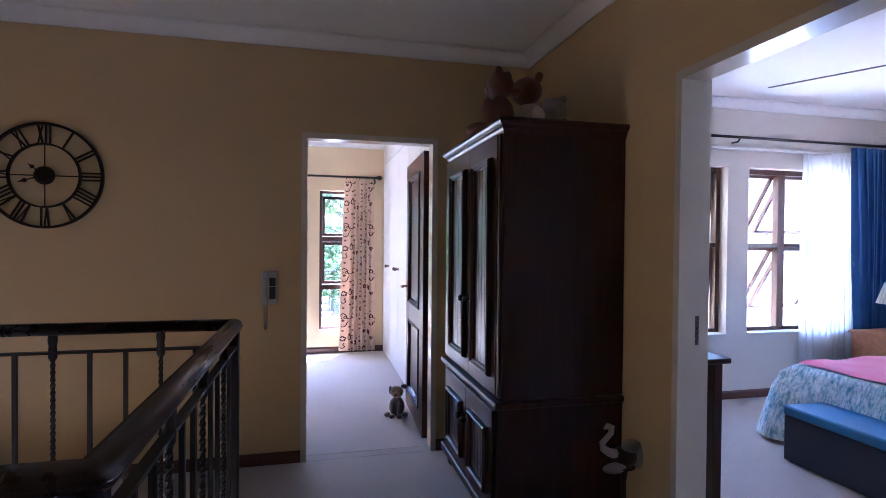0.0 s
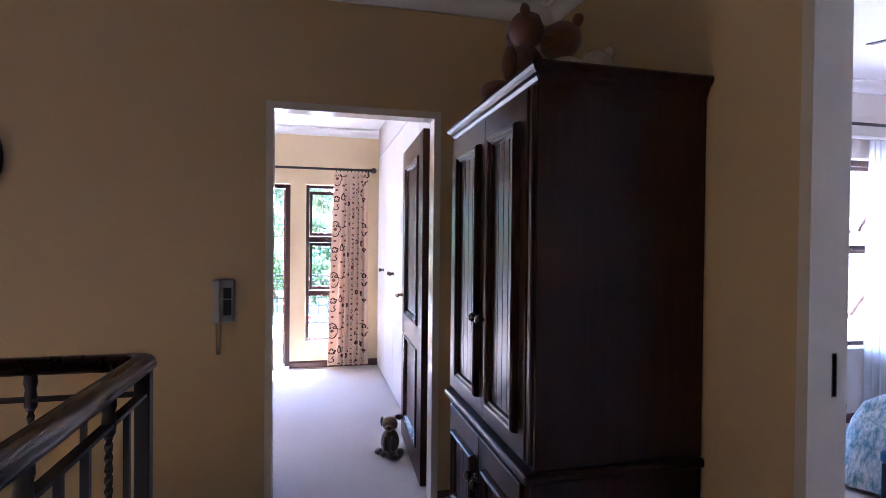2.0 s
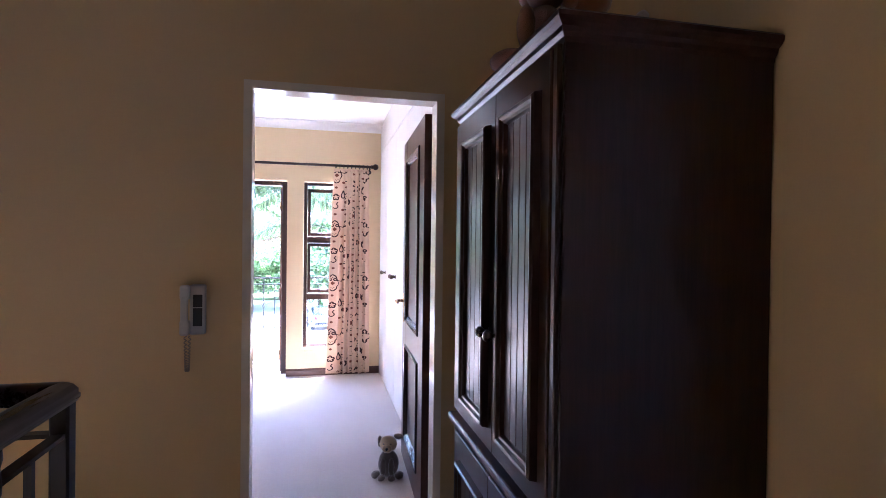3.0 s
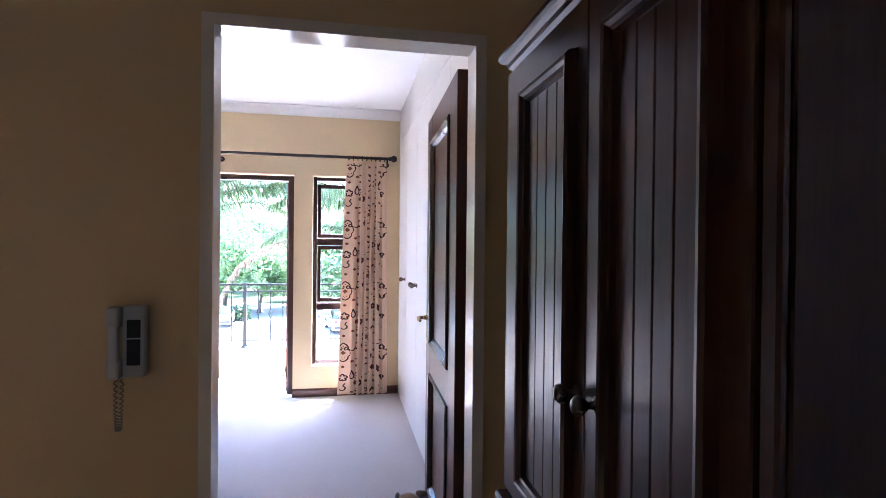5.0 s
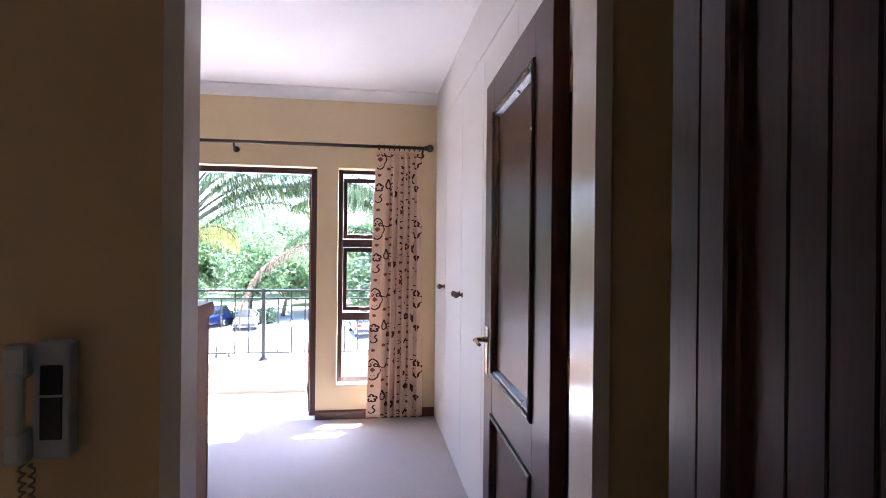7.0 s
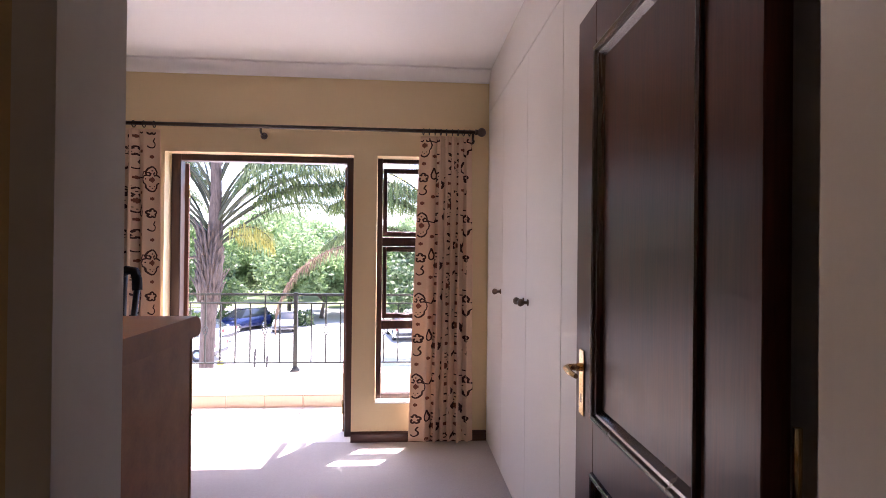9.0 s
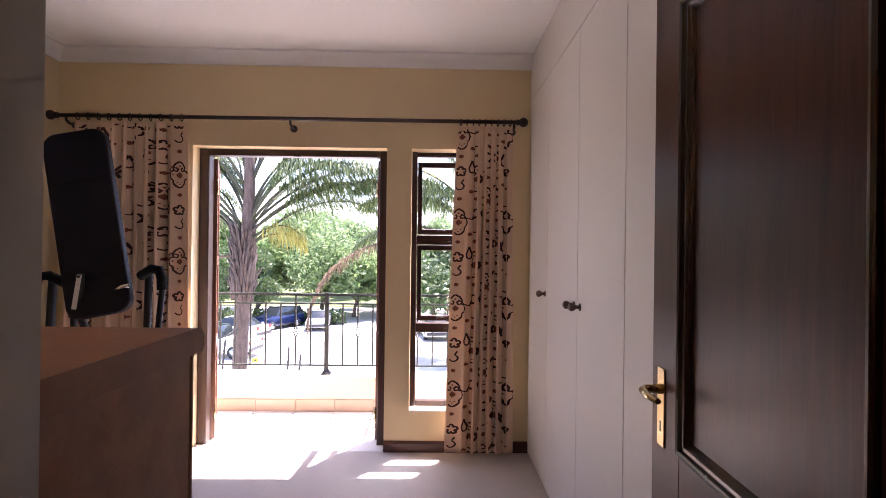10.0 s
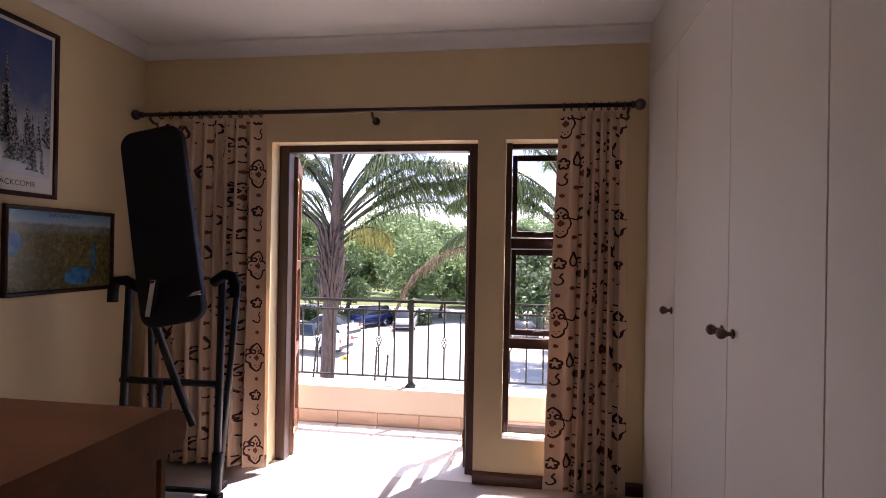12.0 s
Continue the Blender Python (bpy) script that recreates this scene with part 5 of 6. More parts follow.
M["sheer"] = curtain_material("white_sheer_cloth", (0.86, 0.87, 0.88), 0.75)
M["blue_cloth"] = curtain_material("royal_blue_cloth", (0.045, 0.12, 0.30), 0.10)
BROD_Y, BROD_Z = BY - 0.09, 2.33
sh = thing("sheer_curtain", pose(0, 0, 0), "gathered white sheer curtain in front of the bedroom window", "curtain")
part("cloth", sheet((5.0, 5.56, 4.99, 5.62, BROD_Y + 0.03, 0.05, BROD_Z - 0.09, 9.5, 0.020, 0.3), 170, 40), M["sheer"], sh)
bl = thing("blue_curtain", pose(0, 0, 0), "royal blue pleated curtain beside the bedroom window", "curtain")
o = part("cloth", sheet((5.52, 5.96, 5.58, 5.98, BROD_Y - 0.01, 0.05, BROD_Z - 0.03, 6.5, 0.030, 1.3), 120, 40), M["blue_cloth"], bl)
so = o.modifiers.new("thickness", "SOLIDIFY")
so.thickness = 0.003
brod = thing("curtain_rod", pose(0, BROD_Y, BROD_Z), "slim dark curtain rod over the bedroom windows", "curtain rod")
bm = bmesh.new()
tube(bm, [(3.1, 0, 0), (6.1, 0, 0)], 0.012, 12)
part("pole", bm, M["rod"], brod)
bm = bmesh.new()
box(bm, 3.1, 6.0, 0.02, 0.05, -0.105, -0.08, bevel=0.003)
part("sheer_track", bm, M["coping"], brod, "white curtain track")
for x in (3.2, 4.26, 6.02):
    bm = bmesh.new()
    tube(bm, [(x, 0.0895, -0.035), (x, 0.02, -0.035), (x, 0, -0.012)], 0.008, 8)
    part("bracket", bm, M["rod"], brod)

# bed with quilt, throw and storage bench at its foot


def quilt_material():
    n = Nodes("blue_white_patchwork_quilt")
    v = n.add("ShaderNodeTexVoronoi", Scale=16.0)
    n.link(n.coords((1, 1, 1)), v.inputs["Vector"])
    a = n.ramp(n.noise(9, 5, (1, 3, 1), 0.7), [(0.34, (0.05, 0.22, 0.35)), (0.47, (0.28, 0.46, 0.56)), (0.60, (0.74, 0.78, 0.80))])
    b = n.ramp(n.noise(55, 4, (1, 1, 0.3), 0.7), [(0.40, (0.07, 0.25, 0.38)), (0.56, (0.74, 0.78, 0.80))])
    n.link(n.mix(0.5, a, b), n.bsdf.inputs["Base Color"])
    n.bsdf.inputs["Roughness"].default_value = 0.9
    n.bump(v.outputs["Distance"], 0.5, 0.012)
    return n.mat


M["quilt"] = quilt_material()
M["pink"] = plain("magenta_throw", (0.50, 0.014, 0.10), 0.9, vary=0.12, scale=10, fine=240, bump=0.4, sheen=0.3)
M["bench_blue"] = plain("blue_bench_vinyl", (0.028, 0.15, 0.34), 0.5, vary=0.08, scale=6, fine=140, bump=0.12)
M["bench_dark"] = plain("dark_navy_vinyl", (0.010, 0.012, 0.025), 0.4, vary=0.2, scale=8, fine=140, bump=0.12)
M["pillow"] = plain("white_linen", (0.72, 0.71, 0.70), 0.9, vary=0.05, fine=300, bump=0.2)


def draped_cloth(x0, x1, y0, y1, ztop, hems, amp, seed):
    """A cloth over a bed: hems gives the hem height on the sides x0, x1, y0, y1, or None where it ends at the top's edge."""
    bm = bmesh.new()
    nx, ny, nd = 40, 34, 9
    rngd = seed
    def top(u, v):
        return Vector((x0 + (x1 - x0) * u, y0 + (y1 - y0) * v, ztop + 0.014 * noise.noise(Vector((u * 6, v * 6, rngd))) - 0.03 * max(0, abs(u - 0.5) * 2 - 0.9) * 10 * 0.3))
    rows = [[bm.verts.new(top(i / nx, j / ny)) for i in range(nx + 1)] for j in range(ny + 1)]
    for j in range(ny):
        for i in range(nx):
            bm.faces.new((rows[j][i], rows[j][i + 1], rows[j + 1][i + 1], rows[j + 1][i])).smooth = True
    def skirt(edge, out, hem, near=0):
        prev = edge
        ends = []
        for d in range(1, nd + 1):
            f = d / nd
            cur = []
            for k, v in enumerate(edge):
                w = amp * f * (math.sin(k * 0.9 + rngd) + 0.6 * math.sin(k * 0.37 + 2 * rngd)) + 0.05 * f + 0.05 * min(1, f * 3)
                e = k / (len(edge) - 1)
                e = e if near > 0 else 1 - e
                w += 0.12 * f * max(0.0, (e - 0.80) / 0.20) if near else 0.0
                cur.append(bm.verts.new((v.co.x + out[0] * w, v.co.y + out[1] * w, v.co.z + (hem - v.co.z) * f)))
            for k in range(len(edge) - 1):
                bm.faces.new((prev[k], prev[k + 1], cur[k + 1], cur[k])).smooth = True
            prev = cur
            ends.append(cur[-1] if near > 0 else cur[0])
        return ends
    if hems[0] is not None:
        ea = skirt([r[0] for r in rows], (-1, 0), hems[0], 1)
    if hems[1] is not None:
        skirt([r[-1] for r in rows], (1, 0), hems[1])
    if hems[2] is not None:
        skirt(rows[0], (0, -1), hems[2])
    if hems[3] is not None:
        eb = skirt(rows[-1], (0, 1), hems[3], -1)
        if hems[0] is not None:
            last = [rows[-1][0]] * 4
            for va, vb in zip(ea, eb):
                ma = [va] + [bm.verts.new(va.co.lerp(vb.co, t) + Vector((-0.05 * math.sin(math.pi * t), 0.05 * math.sin(math.pi * t), 0))) for t in (0.33, 0.67)] + [vb]
                for k in range(3):
                    f4 = [last[k], last[k + 1], ma[k + 1], ma[k]]
                    bm.faces.new(list(dict.fromkeys(f4))).smooth = True
                last = ma
    return bm


BX0, BX1, BYA, BYB = 3.98, 6.0, 4.05, 5.62
bed = thing("bed", pose(0, 0, 0), "double bed standing in the carpeted bedroom", "bed")
part("base", boxed(BX0 + 0.03, BX1, BYA + 0.03, BYB - 0.03, 0.06, 0.34, bevel=0.01), M["bench_dark"], bed)
part("mattress", boxed(BX0 + 0.02, BX1, BYA + 0.02, BYB - 0.02, 0.341, 0.535, bevel=0.05, seg=3), M["pillow"], bed)
part("headboard", boxed(BX1 + 0.02, BX1 + 0.08, BYA - 0.02, BYB + 0.02, 0.02, 1.05, bevel=0.01, seg=2), M["chest_wood"], bed)
for x in (BX0 + 0.1, BX1 - 0.1):
    for y in (BYA + 0.1, BYB - 0.1):
        part("leg", boxed(x - 0.03, x + 0.03, y - 0.03, y + 0.03, 0.002, 0.06), M["dark_wood"], bed)
q = part("quilt", draped_cloth(BX0, BX1 - 0.35, BYA, BYB, 0.55, (0.03, None, 0.10, 0.03), 0.022, 1.0), M["quilt"])
tagged(q, "blue and white patchwork quilt spread over the bed", "quilt")
th = part("throw", draped_cloth(BX0 + 0.01, BX0 + 1.5, BYA - 0.02, BYB - 0.01, 0.566, (None, None, 0.35, None), 0.012, 2.0), M["pink"])
tagged(th, "magenta pink throw lying over the quilt", "throw")
for k, y in enumerate((4.45, 5.2)):
    bm = bmesh.new()
    ball(bm, (0, 0, 0), 1.0, 20, (0.22, 0.34, 0.085))
    pl = part("pillow", bm, M["pillow"])
    pl.matrix_world = pose(5.76, y, 0.64, 0, -12, 0)
    tagged(pl, "plain white pillow at the head of the bed", "pillow", "bed pillows")
bench = thing("storage_bench", pose(0, 0, 0), "dark navy storage bench with blue padded lid beside bed", "bench")
part("box", boxed(3.585, 3.90, 4.05, 5.335, 0.012, 0.296, bevel=0.008, seg=2), M["bench_dark"], bench)
part("lid", boxed(3.578, 3.907, 4.043, 5.342, 0.298, 0.362, bevel=0.018, seg=3), M["bench_blue"], bench, "blue padded lid")
for x in (3.62, 3.865):
    for y in (4.10, 5.29):
        part("foot", boxed(x - 0.015, x + 0.015, y - 0.015, y + 0.015, 0.002, 0.012), M["bench_dark"], bench)

# writing desk behind the doorway wall
desk = thing("desk", pose(0, 0, 0), "small dark-stained wooden desk against the bedroom wall", "desk")
part("top", boxed(2.225, 2.665, 4.77, 5.85, 0.795, 0.822, bevel=0.006, seg=2), M["dark_wood_x"], desk)
part("apron", boxed(2.25, 2.63, 4.80, 4.822, 0.66, 0.7945), M["dark_wood_x"], desk)
part("apron", boxed(2.612, 2.632, 4.822, 5.80, 0.66, 0.7945), M["dark_wood_x"], desk)
for x in (2.245, 2.585):
    for y in (4.795, 5.78):
        part("leg", boxed(x, x + 0.05, y, y + 0.05, 0.002, 0.794, bevel=0.003), M["dark_wood"], desk)

# bedside table with lamp
M["shade"] = curtain_material("cream_pleated_shade", (0.66, 0.60, 0.52), 0.4)
ns = thing("bedside_table", pose(5.46, 6.02, 0), "light wooden bedside table beside the bed", "bedside table")
part("top", boxed(0, 0.48, 0, 0.42, 0.585, 0.61, bevel=0.005, seg=2), M["chest_wood"], ns)
part("body", boxed(0.02, 0.46, 0.02, 0.40, 0.03, 0.5845, bevel=0.003), M["chest_wood"], ns)
part("drawer_front", boxed(0.05, 0.43, 0.006, 0.0195, 0.42, 0.56, bevel=0.003), M["chest_wood"], ns)
bm = bmesh.new()
ball(bm, (0.24, -0.006, 0.49), 0.014, 10)
part("knob", bm, M["brass"], ns, "small brass knob")
for x in (0.04, 0.44):
    for y in (0.04, 0.38):
        part("foot", boxed(x - 0.02, x + 0.02, y - 0.018, y + 0.018, 0.002, 0.03), M["chest_wood"], ns)
lamp = thing("table_lamp", pose(5.64, 6.16, 0.611), "unlit bedside lamp with cream pleated shade", "lamp")
bm = bmesh.new()
lathe(bm, [(0.06, 0.0), (0.06, 0.012), (0.025, 0.02), (0.018, 0.05), (0.04, 0.10), (0.045, 0.14), (0.02, 0.19), (0.01, 0.22), (0.01, 0.30)], 20)
part("base", bm, M["dark_wood"], lamp)
bm = bmesh.new()
n, rings = 48, []
for r, z in ((0.135, 0.265), (0.075, 0.45)):
    rings.append([bm.verts.new(((r + (0.004 if k % 2 else -0.004)) * math.cos(2 * math.pi * k / n), (r + (0.004 if k % 2 else -0.004)) * math.sin(2 * math.pi * k / n), z)) for k in range(n)])
for k in range(n):
    bm.faces.new((rings[0][k], rings[0][(k + 1) % n], rings[1][(k + 1) % n], rings[1][k]))
part("shade", bm, M["shade"], lamp, "cream pleated lampshade")

# ceiling fan
fan = thing("ceiling_fan", pose(3.73, 4.63, 2.36), "pale ceiling fan at rest under the bedroom ceiling", "ceiling fan")
bm = bmesh.new()
lathe(bm, [(0.02, 0.319), (0.06, 0.31), (0.05, 0.26), (0.012, 0.25), (0.012, 0.08), (0.08, 0.06), (0.11, 0.03), (0.11, -0.02), (0.07, -0.05), (0.0, -0.055)], 24)
part("motor", bm, M["coping"], fan)
M["blade"] = plain("grey_fan_blade", (0.16, 0.14, 0.12), 0.5, vary=0.06)
for k in range(4):
    bm = boxed(0.10, 0.74, -0.055, 0.055, -0.003, 0.003, bevel=0.002)
    b = part("blade", bm, M["blade"], fan)
    b.matrix_basis = pose(0, 0, 0.01, 0, 0, 117 + 90 * k) @ pose(0, 0, 0, -13, 0, 0)
bm = bmesh.new()
lathe(bm, [(0.045, -0.055), (0.09, -0.08), (0.10, -0.12), (0.07, -0.16), (0.0, -0.175)], 20)
part("light_bowl", bm, plain("frosted_bowl", (0.70, 0.60, 0.38), 0.3), fan, "amber frosted bowl")


# ---- balcony ----
structure("balcony_slab", boxed(-3.2, 2.32, 9.49, 10.45, -0.30, -0.028), M["parapet"], "balcony slab under the tiles", "balcony")
structure("parapet_wall", boxed(-3.2, 2.32, 10.21, 10.45, -0.028, 0.272, bevel=0.006), M["parapet"], "low peach plastered parapet of the balcony", "parapet")


def baluster_basket(z0, z1, zc):
    bm = boxed(-0.006, 0.006, -0.006, 0.006, z0, zc - 0.05)
    box(bm, -0.006, 0.006, -0.006, 0.006, zc + 0.05, z1)
    for k in range(4):
        a0 = k * math.pi / 2
        tube(bm, [(0.022 * math.sin(math.pi * i / 10) * math.cos(a0 + i * 0.32), 0.022 * math.sin(math.pi * i / 10) * math.sin(a0 + i * 0.32), zc - 0.052 + 0.104 * i / 10) for i in range(11)], 0.0035, 5, caps=False)
    return bm


M["rail_iron"] = plain("dark_green_grey_iron", (0.035, 0.04, 0.038), 0.5, 0.3, 0.15, 14, 180, 0.08)
br = thing("balcony_railing", pose(0, 10.31, 0), "dark wrought-iron balcony railing with basket balusters on the parapet", "railing")
for nm, z, h in (("top_rail", 0.948, 0.010), ("middle_rail", 0.872, 0.006), ("bottom_rail", 0.346, 0.006)):
    part(nm, boxed(-3.1, 2.25, -0.012, 0.012, z - h, z + h), M["rail_iron"], br)
for x in (-2.05, -0.048, 1.95):
    bm = boxed(-0.017, 0.017, -0.017, 0.017, 0.272, 0.965)
    lathe(bm, [(0.055, 0.272), (0.055, 0.280), (0.034, 0.300), (0.024, 0.312)], 4, pose(0, 0, 0, 0, 0, 45))
    p = part("post", bm, M["rail_iron"], br)
    p.matrix_basis = pose(x, 0, 0)
pbal = kbal = None
for i in range(-23, 18):
    if i == 0:
        continue
    x = -0.048 + math.copysign(0.137 + 0.128 * (abs(i) - 1), i)
    if x < -3.05 or x > 2.2 or min(abs(x + 2.05), abs(x - 1.95)) < 0.05:
        continue
    if i % 4 == 2:
        if kbal is None:
            kbal = part("baluster", baluster_basket(0.346, 0.942, 0.63), M["rail_iron"], br, "baluster with basket twist")
            kbal.matrix_basis = pose(x, 0, 0)
        else:
            again(kbal, pose(x, 0, 0))
    elif pbal is None:
        pbal = part("baluster", boxed(-0.006, 0.006, -0.006, 0.006, 0.346, 0.872), M["rail_iron"], br)
        pbal.matrix_basis = pose(x, 0, 0)
    else:
        again(pbal, pose(x, 0, 0))


# ---- outside ----
GZ = -4.5
M["grass"] = plain("dry_lawn", (0.10, 0.13, 0.04), 0.95, vary=0.35, scale=0.4, fine=9, bump=0.3, dist=0.03)
structure("ground", boxed(-900, 900, -900, 900, GZ - 0.2, GZ), M["paving"], "pale sunlit concrete ground of the parking area", "ground")
structure("lawn", boxed(-120, 90, 60, 170, GZ + 0.004, GZ + 0.05), M["grass"], "sunlit lawn beyond the parking area", "lawn")


def leaf_material(name, dark, light, trans=0.35):
    n = Nodes(name)
    oi = n.add("ShaderNodeNewGeometry")
    c = n.ramp(oi.outputs["Random Per Island"], [(0.0, dark), (0.55, tuple((a + b) / 2 for a, b in zip(dark, light))), (1.0, light)])
    n.link(c, n.bsdf.inputs["Base Color"])
    n.bsdf.inputs["Roughness"].default_value = 0.5
    t = n.add("ShaderNodeBsdfTranslucent")
    n.link(c, t.inputs["Color"])
    m = n.add("ShaderNodeMixShader", Fac=trans)
    n.link(n.bsdf.outputs[0], m.inputs[1])
    n.link(t.outputs[0], m.inputs[2])
    n.link(m.outputs[0], n.t.nodes["Material Output"].inputs["Surface"])
    return n.mat


M["bark"] = plain("grey_brown_bark", (0.13, 0.10, 0.075), 0.9, vary=0.3, scale=3, fine=30, bump=0.6, dist=0.02, stretch=(1, 1, 0.3))
M["leaf"] = leaf_material("tree_leaves", (0.135, 0.220, 0.085), (0.28, 0.375, 0.165), 0.6)
M["leaf_dark"] = leaf_material("dark_shrub_leaves", (0.035, 0.075, 0.025), (0.10, 0.15, 0.05), 0.4)
M["palm_leaf"] = leaf_material("palm_leaves", (0.050, 0.092, 0.034), (0.18, 0.23, 0.088), 0.40)
M["palm_yellow"] = leaf_material("yellowing_palm_leaves", (0.22, 0.22, 0.05), (0.40, 0.37, 0.11), 0.5)
M["palm_dead"] = leaf_material("dead_palm_leaves", (0.09, 0.055, 0.032), (0.21, 0.145, 0.09), 0.2)


M["palm_stalk"] = plain("palm_stalk", (0.036, 0.042, 0.020), 0.6, vary=0.2, scale=4, fine=40, bump=0.1)


def palm_trunk_material():
    n = Nodes("palm_trunk_fibre")
    a, b = n.noise(5, 5, (1, 1, 0.25), 0.65), n.noise(28, 4, (1, 1, 0.2), 0.65)
    c = n.ramp(a, [(0.3, (0.04, 0.028, 0.024)), (0.7, (0.125, 0.092, 0.080))])
    c = n.mix(0.5, c, n.ramp(b, [(0.35, (0.03, 0.020, 0.016)), (0.65, (0.145, 0.110, 0.094))]))
    n.link(c, n.bsdf.inputs["Base Color"])
    n.bsdf.inputs["Roughness"].default_value = 0.9
    n.bump(b, 0.7, 0.02)
    return n.mat


M["palm_trunk"] = palm_trunk_material()


def frond(base, az, rise, length, droop, rng, leaflets=46, leaf_len=0.55, side_hang=0.35):
    """One feather frond: a tapering rib and rows of drooping leaflets. Returns two bmeshes."""
    rib, lf = bmesh.new(), bmesh.new()
    pts, p, el = [], Vector(base), rise
    n = 22
    for i in range(n + 1):
        pts.append(p.copy())
        d = Vector((math.cos(az) * math.cos(el), math.sin(az) * math.cos(el), math.sin(el)))
        p += d * (length / n)
        el -= droop / n * (0.5 + 1.0 * i / n)
    tube(rib, pts, [0.026 * (1 - 0.92 * i / n) + 0.003 for i in range(n + 1)], 5)
    for i in range(leaflets):
        t = 0.26 + 0.74 * i / leaflets
        f = t * n
        k = min(n - 1, int(f))
        o = pts[k].lerp(pts[k + 1], f - k)
        d = (pts[k + 1] - pts[k]).normalized()
        side = d.cross(Vector((0, 0, 1))).normalized()
        L = leaf_len * math.sin(math.pi * (0.22 + 0.70 * (t - 0.26) / 0.74)) * rng.uniform(0.7, 1.15)
        for s in (-1, 1):
            q, w = o, 0.0075
            dirv = (side * s + d * rng.uniform(0.5, 0.9) + Vector((0, 0, rng.uniform(-0.5, 0.55)))).normalized()
            prev = None
            for j in range(4):
                wj = w * (1.0, 1.1, 0.8, 0.15)[j]
                e = dirv.cross(Vector((0, 0, 1))).normalized() * wj
                row = (lf.verts.new(q - e), lf.verts.new(q + e))
                if prev:
                    lf.faces.new((prev[0], prev[1], row[1], row[0]))
                prev = row
                q = q + dirv * (L / 3)
                dirv = (dirv + Vector((0, 0, -side_hang * (0.5 + 1.0 * rng.random())))).normalized()
    return rib, lf


def palm(px, py, seed, label, girth, fronds, extra, dead, yellow):
    rng = random.Random(seed)
    ob = thing("palm_tree", pose(px, py, GZ), label, "palm tree", "palms by the balcony")
    bm = bmesh.new()
    zs = [0, 0.4, 1.2, 2.4, 3.6, 4.6, 5.2, 5.7, 6.2, 6.8, 7.5, 8.4]
    rs = [0.25, 0.185, 0.15, 0.135, 0.128, 0.132, 0.165, 0.17, 0.130, 0.100, 0.088, 0.06]
    tube(bm, [(0.03 * math.sin(z * 1.3) + 0.035 * max(0.0, z - 4.5), 0.02 * math.cos(z), z) for z in zs], [r * girth for r in rs], 20)
    part("trunk", bm, M["palm_trunk"], ob)
    boots = bmesh.new()
    for k in range(90):
        z = 4.85 + 1.15 * k / 90
        a = k * 2.4
        r0 = (0.155 - 0.05 * max(0.0, k / 90 - 0.4)) * girth
        ln = rng.uniform(0.30, 0.55)
        c, s = math.cos(a), math.sin(a)
        flare = rng.uniform(0.06, 0.19)
        tube(boots, [(r0 * c, r0 * s, z), ((r0 + 0.03) * c, (r0 + 0.03) * s, z + ln * 0.5), ((r0 + flare) * c, (r0 + flare) * s, z + ln)], [0.046, 0.030, 0.008], 5)
    tagged(part("bark_fibre", boots, M["palm_trunk"], ob, "old brown leaf bases"), kind="stuff")

    def put(az, rise, ln, dr, zb, n, ll, hang, mrib, mleaf, nm="frond"):
        rib, lf = frond((0.08 * math.cos(az) + 0.035 * (zb - 4.5), 0.08 * math.sin(az), zb), az, rise, ln, dr, rng, n, ll, hang)
        fr = part(nm, rib, mrib, ob)
        tagged(part("foliage", lf, mleaf, fr), kind="stuff")

    for k in range(fronds):
        f = k / fronds
        az = (k * 2.399 + rng.uniform(-0.25, 0.25)) % (2 * math.pi)
        if 4.3 < az < 5.6 and f < 0.8:
            az -= 1.6
        put(az, radians(50 + 32 * f + rng.uniform(-6, 6)), rng.uniform(2.5, 3.2), radians(rng.uniform(80, 110)), 5.85 + 1.9 * f, 130, 0.60, 0.75, M["palm_stalk"], M["palm_leaf"])
    for az, rise, ln, dr, zb in extra:
        put(radians(az), radians(rise), ln, radians(dr), zb, 190, 0.70, 0.80, M["palm_stalk"], M["palm_leaf"])
    for az, rise, ln, dr, zb in yellow:
        put(radians(az), radians(rise), ln, radians(dr), zb, 48, 0.55, 1.1, M["palm_stalk"], M["palm_yellow"])
    for az, rise, ln, dr, zb in dead:
        put(radians(az), radians(rise), ln, radians(dr), zb, 120, 0.42, 1.3, M["palm_dead"], M["palm_dead"], "dead_frond")


palm(-2.58, 15.4, 11, "feather palm with drooping green fronds and fibrous trunk", 1.0, 20,
     [(-6, 44, 3.1, 84, 6.12), (8, 46, 3.3, 76, 6.25), (0, 64, 3.2, 90, 6.5), (-20, 56, 2.8, 70, 6.4), (2, 40, 3.2, 70, 6.15), (-12, 50, 3.0, 85, 6.3), (150, 44, 2.6, 90, 5.95), (170, 48, 2.6, 85, 6.1), (195, 52, 2.6, 85, 6.2), (135, 60, 2.7, 90, 6.4)],
     [(200, 0, 1.6, 80, 5.7)], [(-16, 44, 1.25, 110, 5.95), (4, 38, 1.15, 110, 5.9)])
palm(1.72, 16.2, 29, "second feather palm beside the balcony with a hanging dead frond", 0.8, 18,
     [(-20, 40, 2.6, 80, 6.3), (225, 44, 2.6, 90, 6.3), (190, 46, 2.7, 88, 6.4), (205, 40, 2.6, 80, 6.2), (176, 30, 2.6, 80, 5.9)], [(184, 22, 4.3, 125, 5.75)], [(186, 52, 2.7, 85, 6.5), (200, 46, 2.6, 80, 6.4)])


